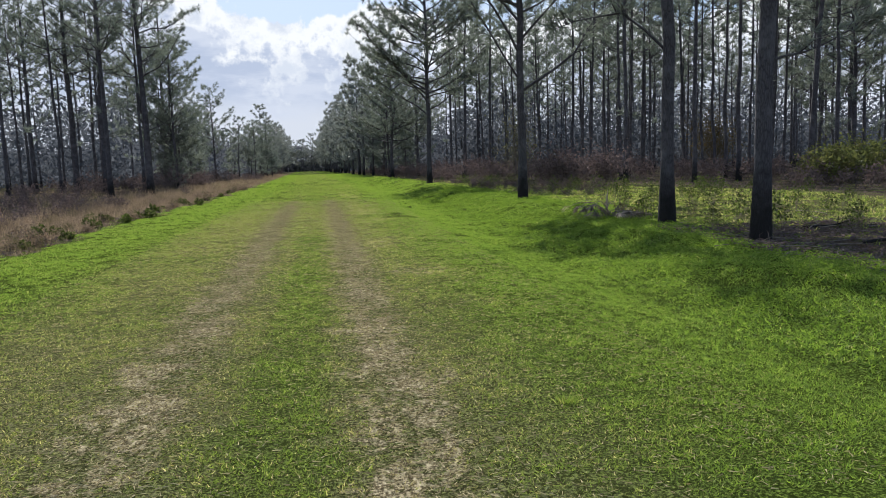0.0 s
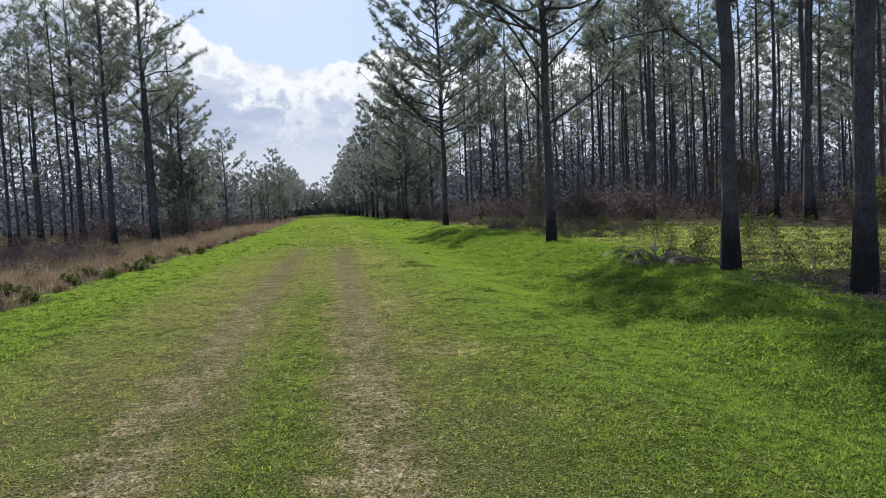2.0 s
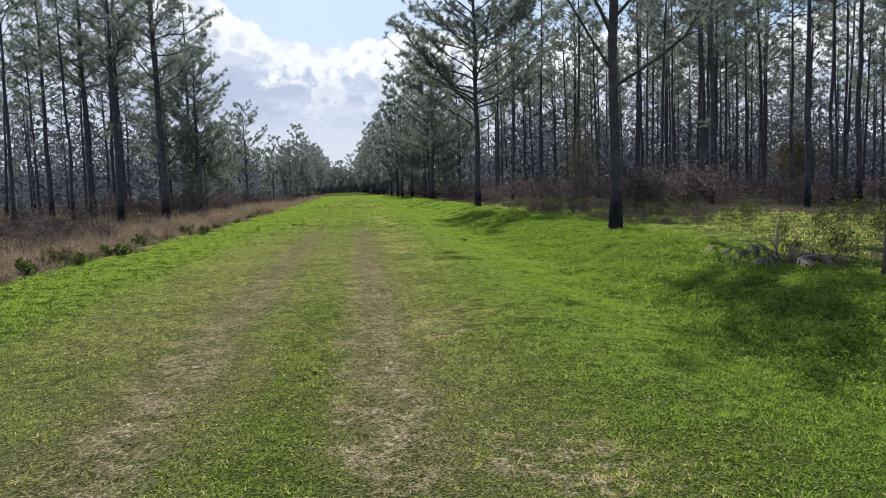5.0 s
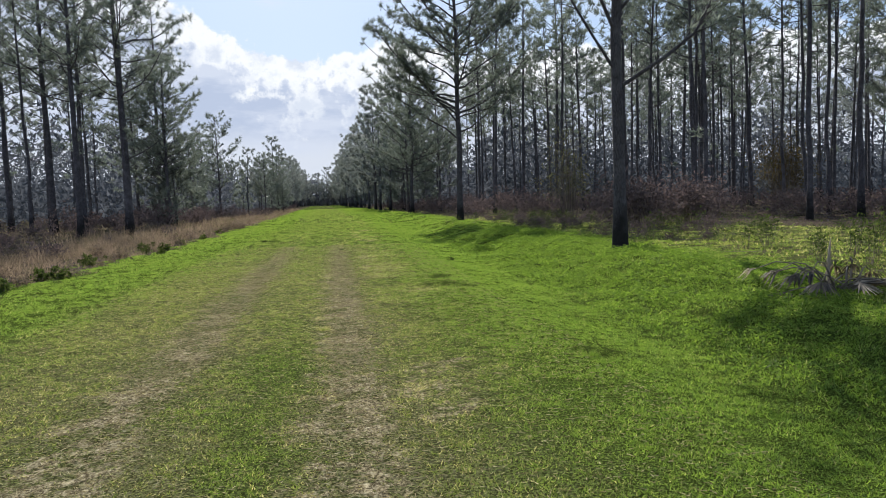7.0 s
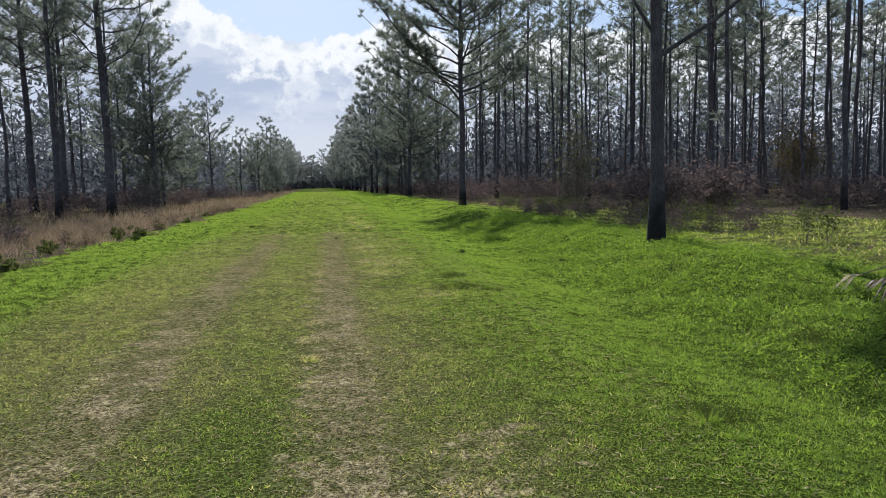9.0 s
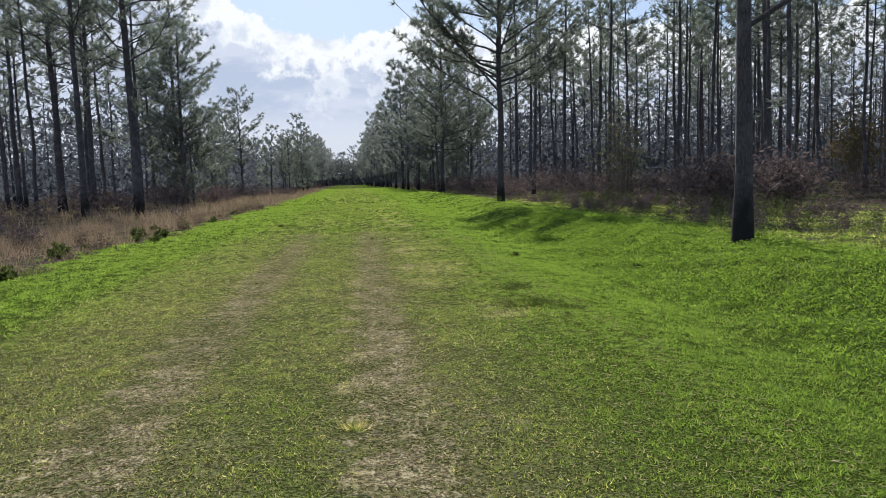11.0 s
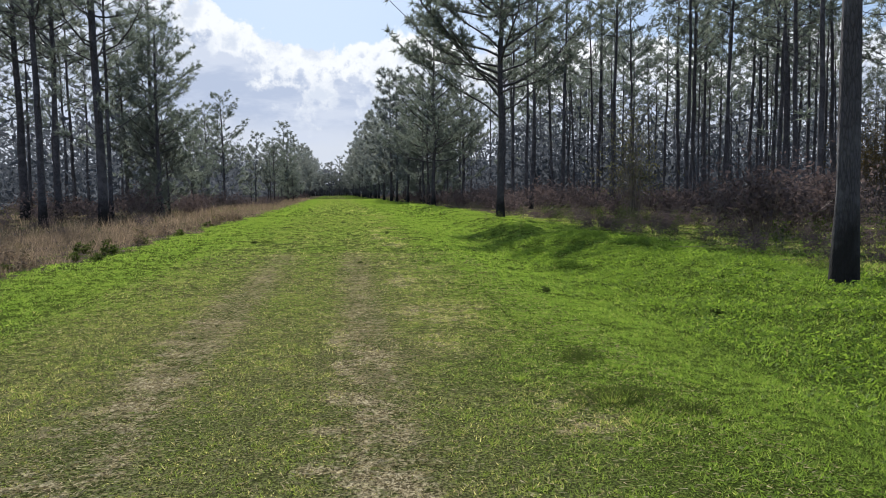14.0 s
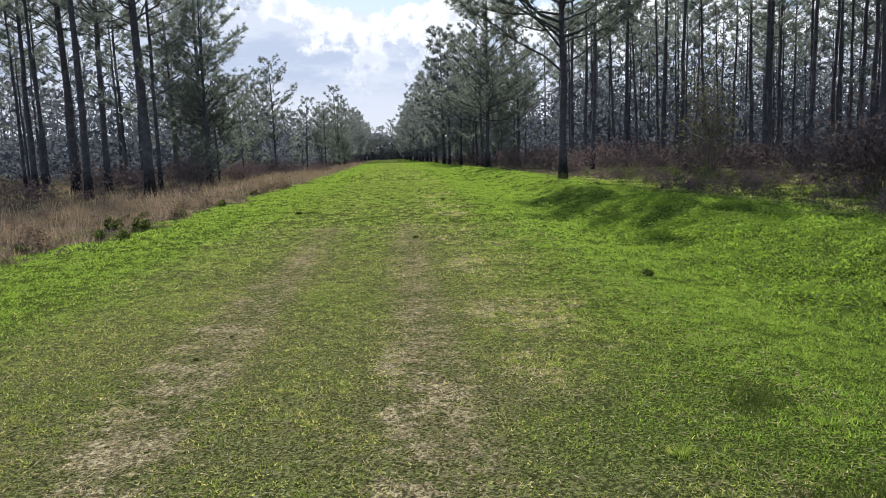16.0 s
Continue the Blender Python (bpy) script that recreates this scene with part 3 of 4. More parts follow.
    crown_geo = spears(c + wv * 0.03, wv, rng.uniform(0.7, 1.25, len(c)) * nlen, rng.uniform(0.7, 1.3, len(c)) * nwid, rng, 0.06)
    return trunk, wood, crown_geo


def pine(geo, name, label, needle_mat, m, each_limb=False, group=""):
    trunk, wood, crown_geo = geo
    root = new(name)
    part("trunk", trunk, MAT_BARK, root, "plated dark grey bark, charred at the foot", True)
    if each_limb:
        groups = []
        for h, L, g in wood:
            if L:
                groups.append([g])
            else:
                groups[-1].append(g)
        for g in groups:
            part("limb", join(g), MAT_BARK, root, "", True)
        part("crown", crown_geo, needle_mat, root, "grey-green needle tufts")
    else:
        ob = new("crown", two_part_mesh("crown", join([g for _, _, g in wood]), crown_geo, MAT_BARK, needle_mat))
        ob.parent = root
        tagged(ob, "grey-green needle tufts on dark branches")
    root.matrix_basis = m
    return tagged(root, label, "pine tree", group, "")


def stand(x, y, turn=0.0, size=1.0, lean=(0.0, 0.0)):
    return pose(x, y, float(height(x, y)), lean[0], lean[1], turn) @ Matrix.Diagonal((size, size, size, 1))


rng = np.random.default_rng(11)
EDGE = "tall pine with long lower limbs beside the grass track"
# the tall pines that stand nearest the track: x, y, height, trunk radius, crown base, reach, turn
low_limbs = {0: ((3.3, 5, 2.0, 0.4), (4.6, 200, 2.4, 0.3)),
             1: ((4.0, 168, 3.0, 0.80, 0.72), (5.4, 35, 2.6, 0.4)),
             2: ((3.9, 8, 4.6, 0.75), (4.3, 168, 3.2, 1.45), (5.2, 215, 4.4, 0.95), (6.3, 140, 4.0, 1.1), (5.7, 330, 4.0, 0.9), (6.8, 185, 4.6, 0.7)),
             3: ((4.8, 185, 5.0, 0.65), (5.8, 200, 5.2, 0.8), (6.6, 165, 5.0, 0.6), (5.2, 0, 4.0, 0.7)), 4: ()}
for k, (x, y, H, r0, cb, reach) in enumerate((
        (8.0, 12.85, 19.0, 0.162, 7.5, 4.2), (7.97, 16.7, 20.0, 0.165, 6.6, 4.6), (6.95, 26.1, 18.0, 0.156, 5.8, 4.8),
        (7.1, 51.9, 18.5, 0.18, 6.0, 6.2), (7.6, 88.0, 18.0, 0.20, 3.4, 5.6))):
    geo = pine_geo(rng, H, r0, cb, reach, 60, 19, 0.31, 0.026 if y < 40 else 0.040, 2.1, 0, 12, 0.05, True, low_limbs[k])
    pine(geo, "pine_tree", EDGE, MAT_NEEDLE, stand(x, y), True, "pines beside the track")

LEFT = "tall pine with a high open crown above brown brush"
for x, y, H, r0, cb, reach, low in (
        (-12.6, 55.0, 21.0, 0.25, 8.0, 4.6, 6), (-21.0, 66.0, 21.0, 0.28, 9.0, 4.4, 5), (-14.9, 53.5, 20.0, 0.18, 9.5, 3.6, 3),
        (-18.0, 63.5, 20.0, 0.20, 9.0, 4.0, 4), (-26.5, 72.0, 20.5, 0.22, 9.5, 3.8, 3), (-16.0, 77.0, 19.5, 0.21, 6.5, 4.6, 5)):
    geo = pine_geo(rng, H, r0, cb, reach, 44, 17, 0.34, 0.034, 1.3, low, 10, 0.0, True)
    pine(geo, "pine_tree", LEFT, MAT_NEEDLE, stand(x, y, rng.uniform(0, 360)), False, "pines across the brown verge")

# stock of pines for the stands behind
stock_mid = [pine_geo(rng, H, r0, cb, reach, 31, 9, 0.42, 0.068, 0.95, 3, 7) for H, r0, cb, reach in
             ((18.5, 0.145, 10.5, 2.8), (17.5, 0.125, 10.0, 2.5), (19.0, 0.155, 11.5, 2.9), (16.5, 0.11, 9.5, 2.3), (18.0, 0.135, 9.0, 3.0))]
stock_full = [pine_geo(rng, H, r0, cb, reach, 58, 16, 0.42, 0.048, 1.1, 4, 8) for H, r0, cb, reach in
              ((16.5, 0.19, 3.6, 4.6), (15.0, 0.17, 2.6, 4.4), (17.5, 0.20, 5.0, 4.6))]
stock_far = [pine_geo(rng, H, r0, cb, reach, 24, 7, 0.58, 0.13, 0.65, 1, 5) for H, r0, cb, reach in
             ((18.0, 0.16, 10.0, 2.8), (16.5, 0.14, 9.0, 2.6), (19.0, 0.17, 11.0, 3.0))]
stock_row = [pine_geo(rng, H, r0, cb, reach, 36, 12, 0.62, 0.125, 0.9, 1, 6) for H, r0, cb, reach in
             ((16.0, 0.18, 3.0, 4.2), (15.0, 0.17, 2.2, 4.0), (17.0, 0.2, 4.0, 4.4))]
stock_young = [pine_geo(rng, H, r0, cb, reach, 44, 14, 0.42, 0.055, 1.1, 0, 6) for H, r0, cb, reach in ((6.5, 0.09, 0.6, 2.3), (8.5, 0.11, 0.9, 2.6))]
first = {}


def plant(stock, key, label, group, x, y, mat=MAT_NEEDLE, size=None, i=None):
    i = int(rng.integers(len(stock))) if i is None else i
    size = rng.uniform(0.88, 1.1) if size is None else size
    m = stand(x, y, rng.uniform(0, 360), size, (rng.normal(0, 1.0), rng.normal(0, 1.0)))
    if (key, i) not in first:
        first[key, i] = pine(stock[i], "pine_tree", label, mat, m, False, group)
    else:
        copy_thing(first[key, i], m)


STAND = "slender tall pine with a bare trunk in the dense stand"
ROW = "full-crowned pine along the far edge of the track"
taken = [(8, 12.9), (8, 16.7), (6.9, 26), (7, 52), (7.6, 88)]


def free(x, y, gap):
    if all((x - a) ** 2 + (y - b) ** 2 > gap * gap for a, b in taken):
        taken.append((x, y))
        return True
    return False


for x, y in ((12.8, 69), (12.3, 73), (16, 72), (19, 73.5), (20.6, 77), (20.5, 60), (22.6, 38), (25, 43.5), (24.4, 34.5), (15.5, 88), (19.5, 66), (23.5, 55), (28, 52), (26.5, 47.5), (31, 46.5), (21.5, 51), (34, 55.5), (27, 59), (36, 63), (31, 69), (39, 52)):
    if free(x, y, 0.5):
        plant(stock_mid, "mid", STAND, "stand of pines", x, y)
n = 0
while n < 72:      # right-hand stand, front rows
    x, y = rng.uniform(15, 50), rng.uniform(28, 112)
    if x > 17 - smooth(y, 52, 90) * 7 and y - 0.9 * x < 95 and x < 12 + 0.62 * y and free(x, y, 3.0):
        plant(stock_mid, "mid", STAND, "stand of pines", x, y)
        n += 1
n, deep_wood, deep_leaf = 0, [], []
while n < 165:     # deep rows on both sides
    if rng.random() < 0.70:
        x, y = rng.uniform(16, 120), rng.uniform(60, 210)
        ok = x < 0.66 * y + 8
    else:
        x, y = rng.uniform(-95, -19), rng.uniform(66, 210)
        ok = 0.24 * y < -x < 0.62 * y
    if ok and free(x, y, 3.2):
        trunk, wood, crown_geo = stock_far[int(rng.integers(3))]
        a, s = rng.uniform(0, 6.28), rng.uniform(0.88, 1.1)
        rot = np.array([[math.cos(a), -math.sin(a), 0], [math.sin(a), math.cos(a), 0], [0, 0, 1]]) * s
        foot = np.array([x, y, float(height(x, y))])
        for v, f in [trunk] + [g for _, _, g in wood]:
            deep_wood.append((v @ rot.T + foot, f))
        deep_leaf.append((crown_geo[0] @ rot.T + foot, crown_geo[1]))
        n += 1
deep = new("deep_stand", two_part_mesh("deep_stand", join(deep_wood), join(deep_leaf), MAT_BARK, MAT_FAR_HAZED))
tagged(deep, "deep rows of slender pines behind the near stand", "pine stand", kind="stuff")
n = 0
while n < 14:      # open left-hand stand
    x, y = rng.uniform(-42, -15), rng.uniform(56, 105)
    if 0.235 * y < -x < 0.52 * y and free(x, y, 3.6):
        plant(stock_mid, "mid", STAND, "stand of pines", x, y)
        n += 1
for x, y, s, i in ((-14.6, 73, 0.84, 1), (-17.6, 76, 0.8, 0), (-15.3, 105, 1.0, 1), (-18.6, 112, 0.95, 0), (-16.2, 92, 0.72, 1), (-13.6, 70, 0.78, 2), (-12.2, 129, 0.74, 1), (-10.6, 134, 0.70, 0), (-13.8, 138, 0.70, 2), (8.0, 97, 1.0, 2), (8.4, 107, 1.05, 0), (32, 41, 1.1, 0), (38, 49, 1.2, 2), (42, 58, 1.2, 2), (11.5, 94, 1.05, 2), (12.5, 104, 1.0, 0)):
    plant(stock_full, "full", ROW, "pines along the track", x, y, MAT_NEEDLE, s, i)
y = 112.0
while y < 330:     # the two edges that close in towards the distance
    plant(stock_row, "row", ROW, "pines along the track", 7.6 + rng.normal(0, 0.7) + float(bend(y)), y, MAT_FAR_HAZED, rng.uniform(1.0, 1.15))
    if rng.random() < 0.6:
        plant(stock_row, "row", ROW, "pines along the track", 13.5 + rng.normal(0, 1.5) + float(bend(y)), y + 2, MAT_FAR_HAZED)
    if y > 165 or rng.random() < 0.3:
        plant(stock_row, "row", ROW, "pines along the track", -10.8 + rng.normal(0, 0.9) + float(bend(y)), y + 3, MAT_FAR_HAZED, rng.uniform(0.8, 0.98) if y > 165 else 0.6)
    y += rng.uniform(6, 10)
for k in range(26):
    plant(stock_row, "row", ROW, "pines along the track", -38 + k * 2.1 + rng.normal(0, 1), 345 + rng.uniform(-8, 12), MAT_FAR_HAZED)
for x, y, s in ((-13.8, 73, 1.0), (-14.8, 74.5, 0.8), (-9.6, 131, 0.72), (-13.0, 67, 0.44), (-14.2, 172, 1.0), (-15.4, 178, 1.1), (-13.2, 150, 0.7), (10.5, 100, 0.9), (11.5, 110, 1.1), (9.0, 118, 1.0), (9.5, 126, 1.1), (8.0, 136, 1.1), (8.5, 147, 1.2), (7.0, 160, 1.2), (6.0, 176, 1.3), (5.5, 195, 1.3), (-15.8, 190, 1.2), (-16.4, 205, 1.2), (-16.0, 132, 0.8), (-18.5, 108, 0.8)):
    plant(stock_young, "young", "bushy young pine with branches down to the ground", "young pines", x, y, MAT_NEEDLE, s)


# ---- woods in the distance ----
def far_woods(rng):
    n = 84000
    side = rng.random(n) < 0.72
    a = np.where(side, rng.uniform(0.17, 0.72, n), -rng.uniform(0.24, 0.58, n))
    y = rng.uniform(95, 230, n)
    x = np.tan(a) * y
    m = 40000          # behind the rows that line the way, and across its end
    y2 = rng.uniform(115, 340, m)
    x2 = np.where(rng.random(m) < 0.5, rng.uniform(12, 46, m), rng.uniform(-50, -15, m)) + bend(y2)
    k = 12000
    x, y = np.concatenate([x, x2, rng.uniform(-50, 30, k)]), np.concatenate([y, y2, rng.uniform(352, 380, k)])
    q = rng.random(len(x))
    z = np.where(q < 0.5, rng.uniform(0.1, 5.5, len(x)), np.where(q < 0.75, rng.uniform(5, 10, len(x)), rng.uniform(9, 16, len(x))))
    z = z * (0.75 + 0.35 * np.sin(x * 0.21) * np.sin(x * 0.083 + 1))
    size = rng.uniform(0.6, 1.4, len(x)) * (1 + 0.8 * (y > 340))
    far = 30000        # the closed depth of the woods, up to the lower crowns
    a = np.where(rng.random(far) < 0.6, rng.uniform(0.10, 0.72, far), -rng.uniform(0.14, 0.60, far))
    y3 = rng.uniform(225, 290, far)
    x3 = np.tan(a) * y3
    x, y = np.concatenate([x, x3]), np.concatenate([y, y3])
    z = np.concatenate([z, rng.random(far) ** 1.3 * (9.5 + 3.0 * np.sin(x3 * 0.13) * np.sin(x3 * 0.051 + 2))])
    size = np.concatenate([size, rng.uniform(1.4, 3.2, far)])
    return spears(np.stack([x, y, z], 1), unit(rng.normal(0, 1, (len(x), 3))), size * 0.85, size * 0.36, rng)


tagged(new("far_woods", mesh_of("far_woods", *far_woods(rng), MAT_WOODS_HAZED)), "dark blue-grey woods far behind the stand, haze in the colour", "woods", kind="stuff")


# ---- brush ----
def bush_geo(rng, R, H, stems, leaf_n, leaf, thin=0.006):
    wood, cs, twig_from, twig_to = [], [], [], []
    for _ in range(stems):
        a, t = rng.uniform(0, 6.28), rng.uniform(0.1, 1.0)
        tip = np.array([math.cos(a) * R * t, math.sin(a) * R * t, H * rng.uniform(0.6, 1.0) * (1 - 0.45 * t * t)])
        foot = np.array([math.cos(a) * R * t * 0.35, math.sin(a) * R * t * 0.35, -0.03])
        u = np.linspace(0, 1, 3)[:, None]
        pts = foot + (tip - foot) * u + rng.normal(0, 0.05, (3, 3)) * H * 0.6 * u
        wood.append(tube(pts, np.linspace(thin, thin * 0.3, 3), 3))
        for f in rng.uniform(0.35, 1, 3):
            p = foot + (tip - foot) * f
            q = p + rng.normal(0, 0.16, 3) * H + np.array([0, 0, 0.1 * H])
            twig_from.append(p), twig_to.append(q)
            cs.append(p + (q - p) * rng.uniform(0.3, 1.1, (leaf_n, 1)) + rng.normal(0, 0.07 * H, (leaf_n, 3)))
    c = np.concatenate(cs)
    c[:, 2] = np.maximum(c[:, 2], 0.02)
    a, d = np.array(twig_from), np.array(twig_to) - np.array(twig_from)
    twigs = spears(a, unit(d), np.linalg.norm(d, axis=1), np.full(len(a), thin * 1.2), rng)
    stem = join(wood)
    return join([(stem[0], tris(stem[1])), twigs]), leaves(c, rng.uniform(0.6, 1.4, len(c)) * leaf, rng)


def bush(geo, name, label, category, leaf_mat, m, group=""):
    root = new(name)
    part("stem", geo[0], MAT_STICK, root, "bare grey-brown twigs")
    part("foliage", geo[1], leaf_mat, root)
    root.matrix_basis = m
    return tagged(root, label, category, group)


rng = np.random.default_rng(23)
brush_stock = [bush_geo(rng, R, H, s, 6, 0.070) for R, H, s in ((1.1, 1.1, 16), (1.4, 1.6, 20), (0.9, 0.9, 13))]
brush_wood, brush_leaf = [], []


def brush_at(x, y, size):
    wood, leaf = brush_stock[int(rng.integers(3))]
    a = rng.uniform(0, 6.28)
    rot = np.array([[math.cos(a), -math.sin(a), 0], [math.sin(a), math.cos(a), 0], [0, 0, 1]]) * size
    foot = np.array([x, y, float(height(x, y))])
    brush_wood.append((wood[0] @ rot.T + foot, wood[1])), brush_leaf.append((leaf[0] @ rot.T + foot, leaf[1]))


n = 0
while n < 135:     # the brown band in front of and under the right-hand stand
    x, y = rng.uniform(9, 46), rng.uniform(26, 100)
    front = 20.5 - 11.5 * smooth(y, 38, 66)
    if x > front and x < front + 16 and x < 4 + 0.62 * y:
        brush_at(x, y, rng.uniform(0.8, 1.35))
        n += 1
for k in range(16):    # brown brush before the vine mounds
    brush_at(rng.uniform(18.5, 26), rng.uniform(25.5, 29.5), rng.uniform(0.7, 1.0))
for k in range(60):    # low dead brush in the clearing
    y = rng.uniform(38, 57)
    brush_at(rng.uniform(8.0, 14.5), y, rng.uniform(0.2, 0.42))
for k in range(46):    # scattered scrub behind the bank
    brush_at(rng.uniform(7.6, 13.5), rng.uniform(27, 45), rng.uniform(0.22, 0.48))
for k in range(40):    # brown brush beside the far track, right
    y = rng.uniform(56, 150)
    brush_at(rng.uniform(8.5, 13) + float(bend(y)), y, rng.uniform(0.7, 1.2))
for k in range(95):    # dark brush below the left-hand pines
    y = rng.uniform(44, 110)
    brush_at(-12.5 - abs(rng.normal(0, 9)) - 8 * smooth(y, 56, 44), y, rng.uniform(0.7, 1.4))
for k in range(70):    # low dark brush in the open left-hand field
    y = rng.uniform(22, 52)
    brush_at(-9.2 - rng.uniform(0, 0.42 * y - 2), y, rng.uniform(0.35, 0.7))
for k in range(40):
    y = rng.uniform(95, 230)
    brush_at(rng.uniform(-12, -8) + float(bend(y)), y, rng.uniform(0.6, 1.1))

tagged(new("brush", two_part_mesh("brush", join(brush_wood), join(brush_leaf), MAT_STICK, MAT_BRUSH)),
       "thickets of purplish-brown dead brush under the pines", "brush", kind="stuff")

big = bush_geo(rng, 1.8, 2.2, 110, 8, 0.075, 0.008)
bush(big, "large_bush", "wide reddish-brown leafless bush in the clearing", "bush", MAT_BRUSH, stand(11.7, 36.3))
copy_thing(bpy.data.objects["large_bush"], stand(14.4, 37.6, 130, 0.95))
tall = bush_geo(rng, 1.0, 5.2, 46, 12, 0.07, 0.014)
bush(tall, "sapling", "slender grey-olive sapling among the brush", "sapling", MAT_GREY_LEAF, stand(13.6, 51))
oak = bush_geo(rng, 2.6, 7.5, 70, 16, 0.11, 0.03)
bush(oak, "oak_sapling", "small oak with olive-brown winter leaves", "small oak", MAT_NEEDLE_DRY, stand(34.5, 62, 0, 0.8))
vine = bush_geo(rng, 1.6, 1.9, 60, 16, 0.075, 0.007)
bush(vine, "vine_mound", "sunlit mound of yellow-green vines", "vine mound", MAT_VINE, stand(22.6, 30.5, 0, 0.95), "vine mounds")
for x, y, s, a in ((24.6, 31.5, 1.05, 70), (26.8, 33.0, 1.1, 200), (27.5, 30.0, 1.15, 20)):
    copy_thing(bpy.data.objects["vine_mound"], stand(x, y, a, s))

# low green tufts at the edge of the brown verge and weeds in the clearing
tuft = bush_geo(rng, 0.34, 0.26, 18, 8, 0.032, 0.004)
tuft_first = bush(tuft, "green_tuft", "small dark green weedy tuft at the verge", "weed", MAT_WEED, stand(-7.1, 24.7), "verge tufts")
for x, y, s in ((-7.5, 20.4, 1.1), (-6.0, 35.2, 1.0), (-6.6, 29.4, 0.8), (-8.3, 27.0, 0.9), (-5.6, 33.2, 0.7)):
    copy_thing(tuft_first, stand(x, y, rng.uniform(0, 360), s))
n = 170
a = rng.uniform(0, 6.28, n)
sprig = spears(np.column_stack([np.cos(a) * 0.03, np.sin(a) * 0.03, np.full(n, -0.005)]) * rng.uniform(0.2, 2.4, (n, 1)),
               unit(np.column_stack([np.cos(a), np.sin(a), rng.uniform(0.6, 2.2, n)])), rng.uniform(0.04, 0.10, n), np.full(n, 0.0045), rng)
sprig_first = new("grass_clump", mesh_of("grass_clump", *sprig, MAT_BLADE))
sprig_first.matrix_basis = stand(2.4, 11.0)
tagged(sprig_first, "coarse green clump standing above the mown grass", "grass clump", "grass clumps")
for x, y in [(1.77, 21.25), (1.27, 21.93), (2.06, 29.57), (2.45, 15.13), (2.46, 15.44), (1.78, 20.81), (4.99, 27.38), (2.17, 22.22), (-0.06, 17.44), (3.12, 33.34), (1.32, 4.38)]:
    copy_thing(sprig_first, stand(x, y, rng.uniform(0, 360), rng.uniform(0.7, 1.2)))
# weedy tussocks that the mower passed over
ta, tr = rng.uniform(0, 6.28, 900), rng.random(900) ** 0.7 * 0.34
hump = spears(np.column_stack([np.cos(ta) * tr * 1.3, np.sin(ta) * tr * 0.8, np.full(900, -0.01)]),
              unit(np.column_stack([rng.normal(0, 0.7, 900), rng.normal(0, 0.7, 900), np.ones(900)])), rng.uniform(0.04, 0.15, 900) * (1.1 - 1.6 * tr), np.full(900, 0.006), rng)
hump_first = new("grass_tussock", mesh_of("grass_tussock", *hump, MAT_WEED))
hump_first.matrix_basis = stand(1.84, 21.3)
tagged(hump_first, "low dark grey-green tussock standing in the mown grass", "tussock", "grass tussocks")
for x, y, a, q in ((1.95, 22.6, 70, 0.8), (2.5, 15.6, 150, 0.8), (2.2, 21.0, 200, 0.6), (4.9, 17.8, 20, 0.9), (-2.55, 38.1, 100, 1.0)):
    copy_thing(hump_first, stand(x, y, a, q))
dry = bush_geo(rng, 0.30, 0.42, 18, 4, 0.035, 0.004)
dry_first = bush(dry, "dry_tuft", "tangled tuft of dead tan weeds at the verge", "dry weed", MAT_SEDGE, stand(-6.9, 18.2), "verge tufts")
for k in range(70):
    y = 14 + 46 * rng.random() ** 1.3
    x = -6.0 - abs(rng.normal(0, 0.9))
    copy_thing(tuft_first if k % 3 == 0 else dry_first, stand(x, y, rng.uniform(0, 360), rng.uniform(0.4, 1.1)))
weed = bush_geo(rng, 0.22, 0.55, 10, 4, 0.028, 0.004)
weed_first = bush(weed, "tall_weed", "thin knee-high dark weed in the sunny clearing", "weed", MAT_WEED, stand(9.4, 20.6), "clearing weeds")
for k in range(130):
    y = rng.uniform(13, 52)
    x = rng.uniform(7.8, 15.5) - 2.5 * smooth(y, 30, 50)
    copy_thing(weed_first, stand(x, y, rng.uniform(0, 360), rng.uniform(0.6, 1.4)))
for x, y in ((9.8, 24.4), (10.1, 24.9), (9.5, 24.8), (9.0, 21.4), (10.6, 22.0), (8.7, 21.0)):
    copy_thing(weed_first, stand(x, y, rng.uniform(0, 360), rng.uniform(1.0, 1.5)))
clod = bush_geo(rng, 0.07, 0.045, 14, 5, 0.018, 0.003)
clod_first = bush(clod, "dark_clump", "small dark clump of torn turf on the track", "turf clump", MAT_WEED, stand(0.1, 31.6), "turf clumps")
for x, y, s in ((1.1, 41.8, 1.7), (0.4, 47.7, 1.5), (-0.6, 51.0, 1.6), (-1.5, 24.7, 0.45), (-1.6, 24.0, 0.45), (-2.9, 38.0, 1.8), (2.9, 27.4, 1.6), (4.6, 25.3, 1.5), (-0.3, 12.5, 0.6)):
    copy_thing(clod_first, stand(x, y, rng.uniform(0, 360), s))


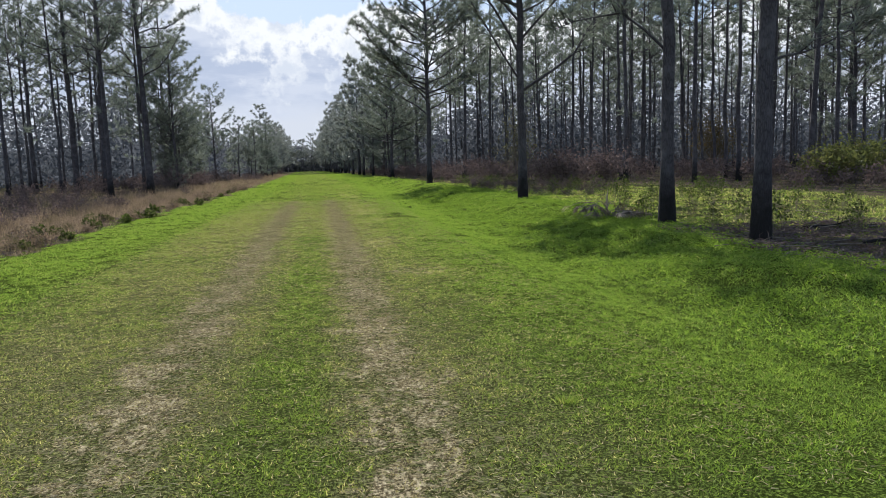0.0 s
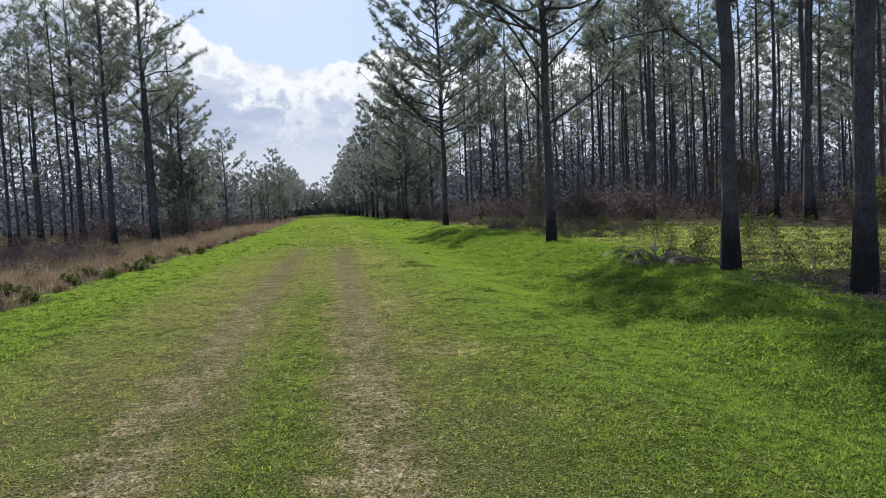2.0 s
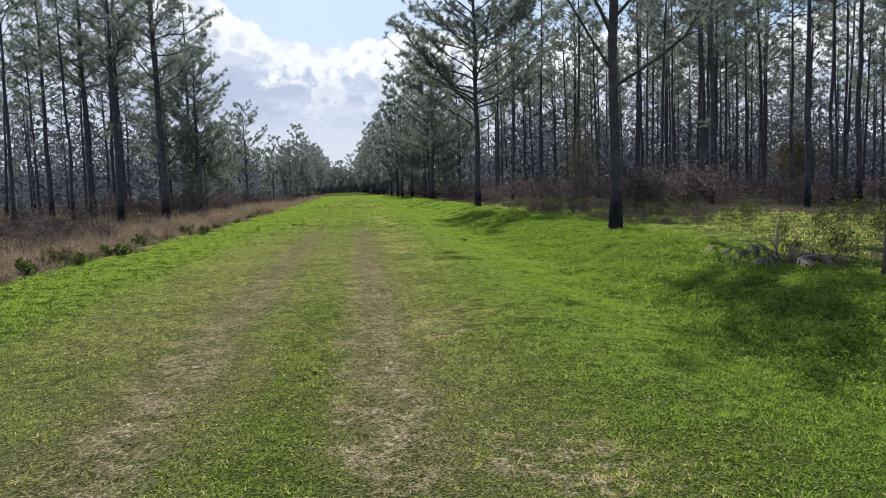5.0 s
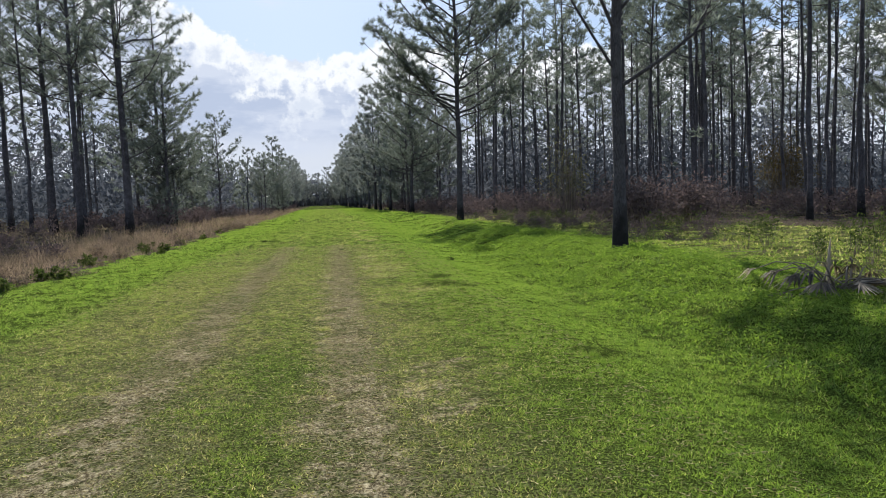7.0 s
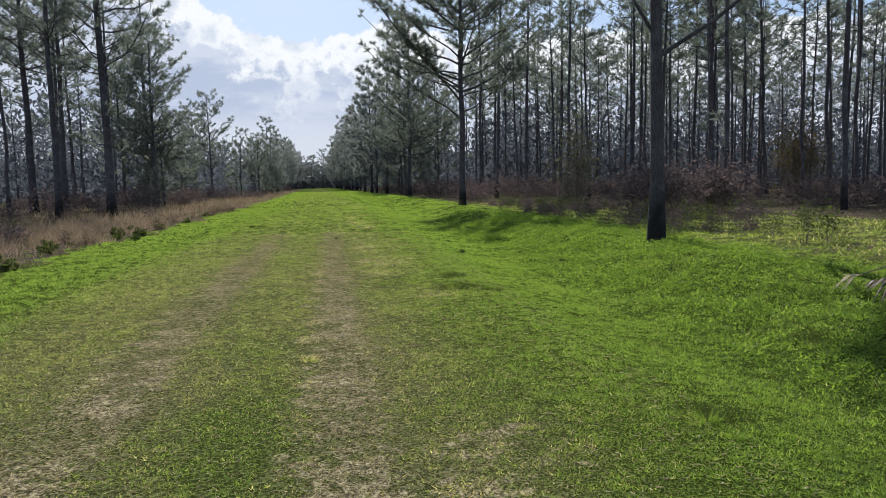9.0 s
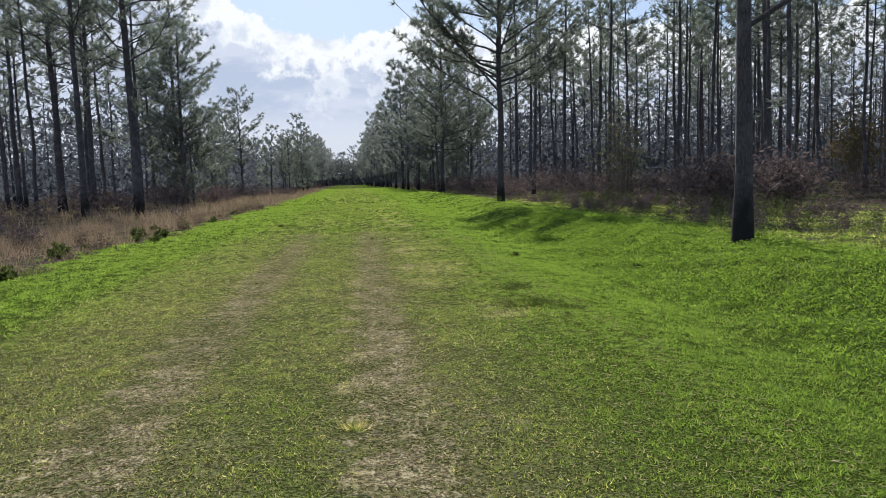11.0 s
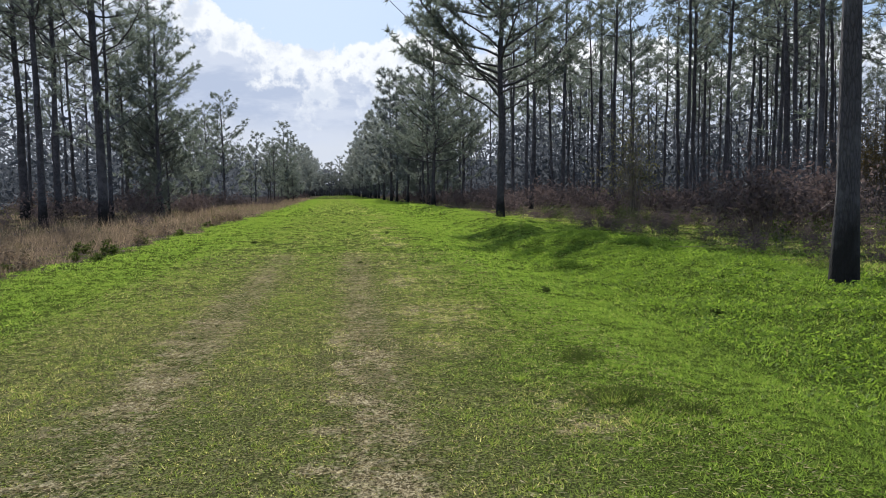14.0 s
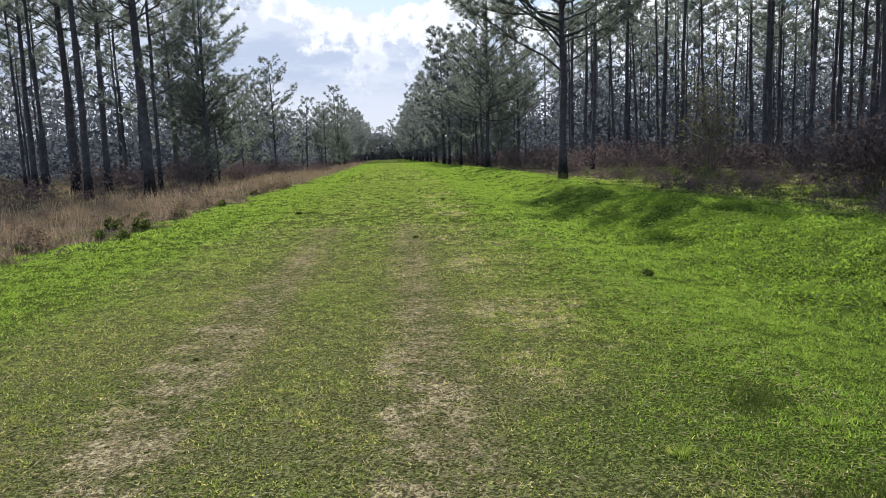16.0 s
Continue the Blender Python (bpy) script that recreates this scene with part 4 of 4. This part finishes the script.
# ---- heap of dead palmetto fronds with a bleached broken stem ----
def frond_geo(rng, length, peak, fan, n):
    """A fan frond on an arching stalk, its dry segments hanging towards the ground."""
    u = np.linspace(0, 1, 5)
    stalk = np.column_stack([u * length, rng.normal(0, 0.015, 5) * u, 0.02 + peak * np.sin(u * 2.3)])
    hub = stalk[-1]
    a = np.linspace(-0.85, 0.85, n) + rng.normal(0, 0.07, n)
    way = unit(np.stack([np.cos(a), np.sin(a), rng.normal(-0.25, 0.12, n)], 1))
    size = (fan * rng.uniform(0.65, 1.1, n))[:, None]
    mid = hub + way * size * 0.5
    tip = hub + way * size + np.array([0, 0, -1.0]) * size * rng.uniform(0.15, 0.55, (n, 1))
    mid[:, 2], tip[:, 2] = np.maximum(mid[:, 2], 0.03), np.maximum(tip[:, 2], 0.015)
    side = unit(np.cross(way, np.array([0, 0, 1.0]))) * rng.uniform(0.010, 0.020, (n, 1))
    v = np.stack([np.repeat(hub[None], n, 0), mid - side, tip, mid + side], 1).reshape(-1, 3)
    return tube(stalk, [0.016, 0.013, 0.011, 0.009, 0.007], 5), (v, np.arange(4 * n).reshape(-1, 4))


rng = np.random.default_rng(31)
heap_root = new("palmetto_heap")
for k in range(22):
    stalk, blades = frond_geo(rng, rng.uniform(0.25, 1.0), rng.uniform(0.05, 0.45), rng.uniform(0.22, 0.45), 14)
    turn = math.pi + rng.normal(0, 0.7) if k < 8 else (rng.normal(0, 0.7) if k < 17 else rng.uniform(0, 6.28))
    ca, sa = math.cos(turn), math.sin(turn)
    off = np.array([rng.normal(0.1 if k >= 8 else -0.05, 0.16), rng.normal(0, 0.12), 0])
    rot = np.array([[ca, -sa, 0], [sa, ca, 0], [0, 0, 1]])
    pale = k in (3, 9, 12, 14)
    fr = part("frond", (blades[0] @ rot.T + off, blades[1]), MAT_PALE if pale else MAT_FROND, heap_root, "bleached pale frond" if pale else "dry dark frond")
    part("stalk", (stalk[0] @ rot.T + off, stalk[1]), MAT_STICK, fr, "", True)
stem = tube(np.array([[0.0, 0, -0.05], [-0.01, 0.01, 0.25], [0.0, 0, 0.58], [0.03, 0.02, 0.76]]), [0.030, 0.026, 0.020, 0.003], 7)
part("broken_stem", stem, MAT_PALE, heap_root, "bleached upright broken stem", True)
k = 12
b = np.tile([[0.0, 0.0, 0.36]], (k, 1)) + rng.normal(0, 0.02, (k, 3))
part("splinters", spears(b, unit(rng.normal(0, 0.7, (k, 3)) * [1, 1, 0.4] + [-0.9, 0, 0.25]), np.full(k, 0.17), np.full(k, 0.03), rng), MAT_PALE, heap_root, "pale torn splinters")
heap_root.matrix_basis = stand(7.25, 18.7, -6)
tagged(heap_root, "heap of dead grey-brown palmetto fronds with a bleached stem", "palm fronds")
u = np.linspace(0, 1, 9)
low = tube(np.column_stack([u * 0.7 - 0.35, 0.05 * np.sin(u * 5), 0.05 + 0.03 * np.sin(u * 3)]), 0.02 + 0.045 * np.sin(u * 3.1), 9, 0.2, rng)
log = new("fallen_palm_log", mesh_of("fallen_palm_log", *low, MAT_PALE, True))
log.matrix_basis = stand(7.85, 18.55, 8)
tagged(log, "short bleached tan palmetto trunk lying on grass", "fallen trunk")


# ---- fallen sticks under the nearest pines ----
def stick_geo(rng, L, r):
    u = np.linspace(0, 1, 7)
    pts = np.column_stack([u * L - L / 2, np.cumsum(rng.normal(0, 0.03, 7)) * L, r + 0.03 * L * np.sin(u * 3.14) * rng.random()])
    g = [tube(pts, r * (1 - 0.65 * u), 6, 0.08, rng)]
    for f in rng.uniform(0.3, 0.9, 3):
        p = np.array([np.interp(f, u, pts[:, c]) for c in range(3)])
        q = p + np.array([rng.uniform(0.1, 0.3), rng.choice([-1, 1]) * rng.uniform(0.1, 0.3), rng.uniform(0.02, 0.22)]) * L * 0.8
        g.append(tube(np.stack([p, (p + q) / 2 + rng.normal(0, 0.02, 3), q]), [r * 0.5, r * 0.35, r * 0.15], 5))
    return join(g)


for k in range(84):
    if k < 62:
        x, y, L = rng.uniform(7.0, 12.5), rng.uniform(8.6, 15.2), rng.uniform(0.4, 1.7)
    else:
        x, y, L = rng.uniform(7.5, 14), rng.uniform(14, 34), rng.uniform(0.6, 1.8)
    ob = new("fallen_stick", mesh_of("fallen_stick", *stick_geo(rng, L, rng.uniform(0.005, 0.016)), MAT_STICK, True))
    ob.matrix_basis = stand(x, y, rng.normal(0, 45))
    tagged(ob, "forked grey dead stick lying in the grass", "stick", "fallen sticks")
for x, y, L, a in ((9.8, 11.4, 1.8, 8), (10.6, 13.9, 1.7, -6), (23.5, 41.5, 3.6, 5)):
    ob = new("fallen_log", mesh_of("fallen_log", *stick_geo(rng, L, 0.035), MAT_BARK, True))
    ob.matrix_basis = stand(x, y, a)
    tagged(ob, "thin fallen pine log on the littered ground", "log", "fallen logs")
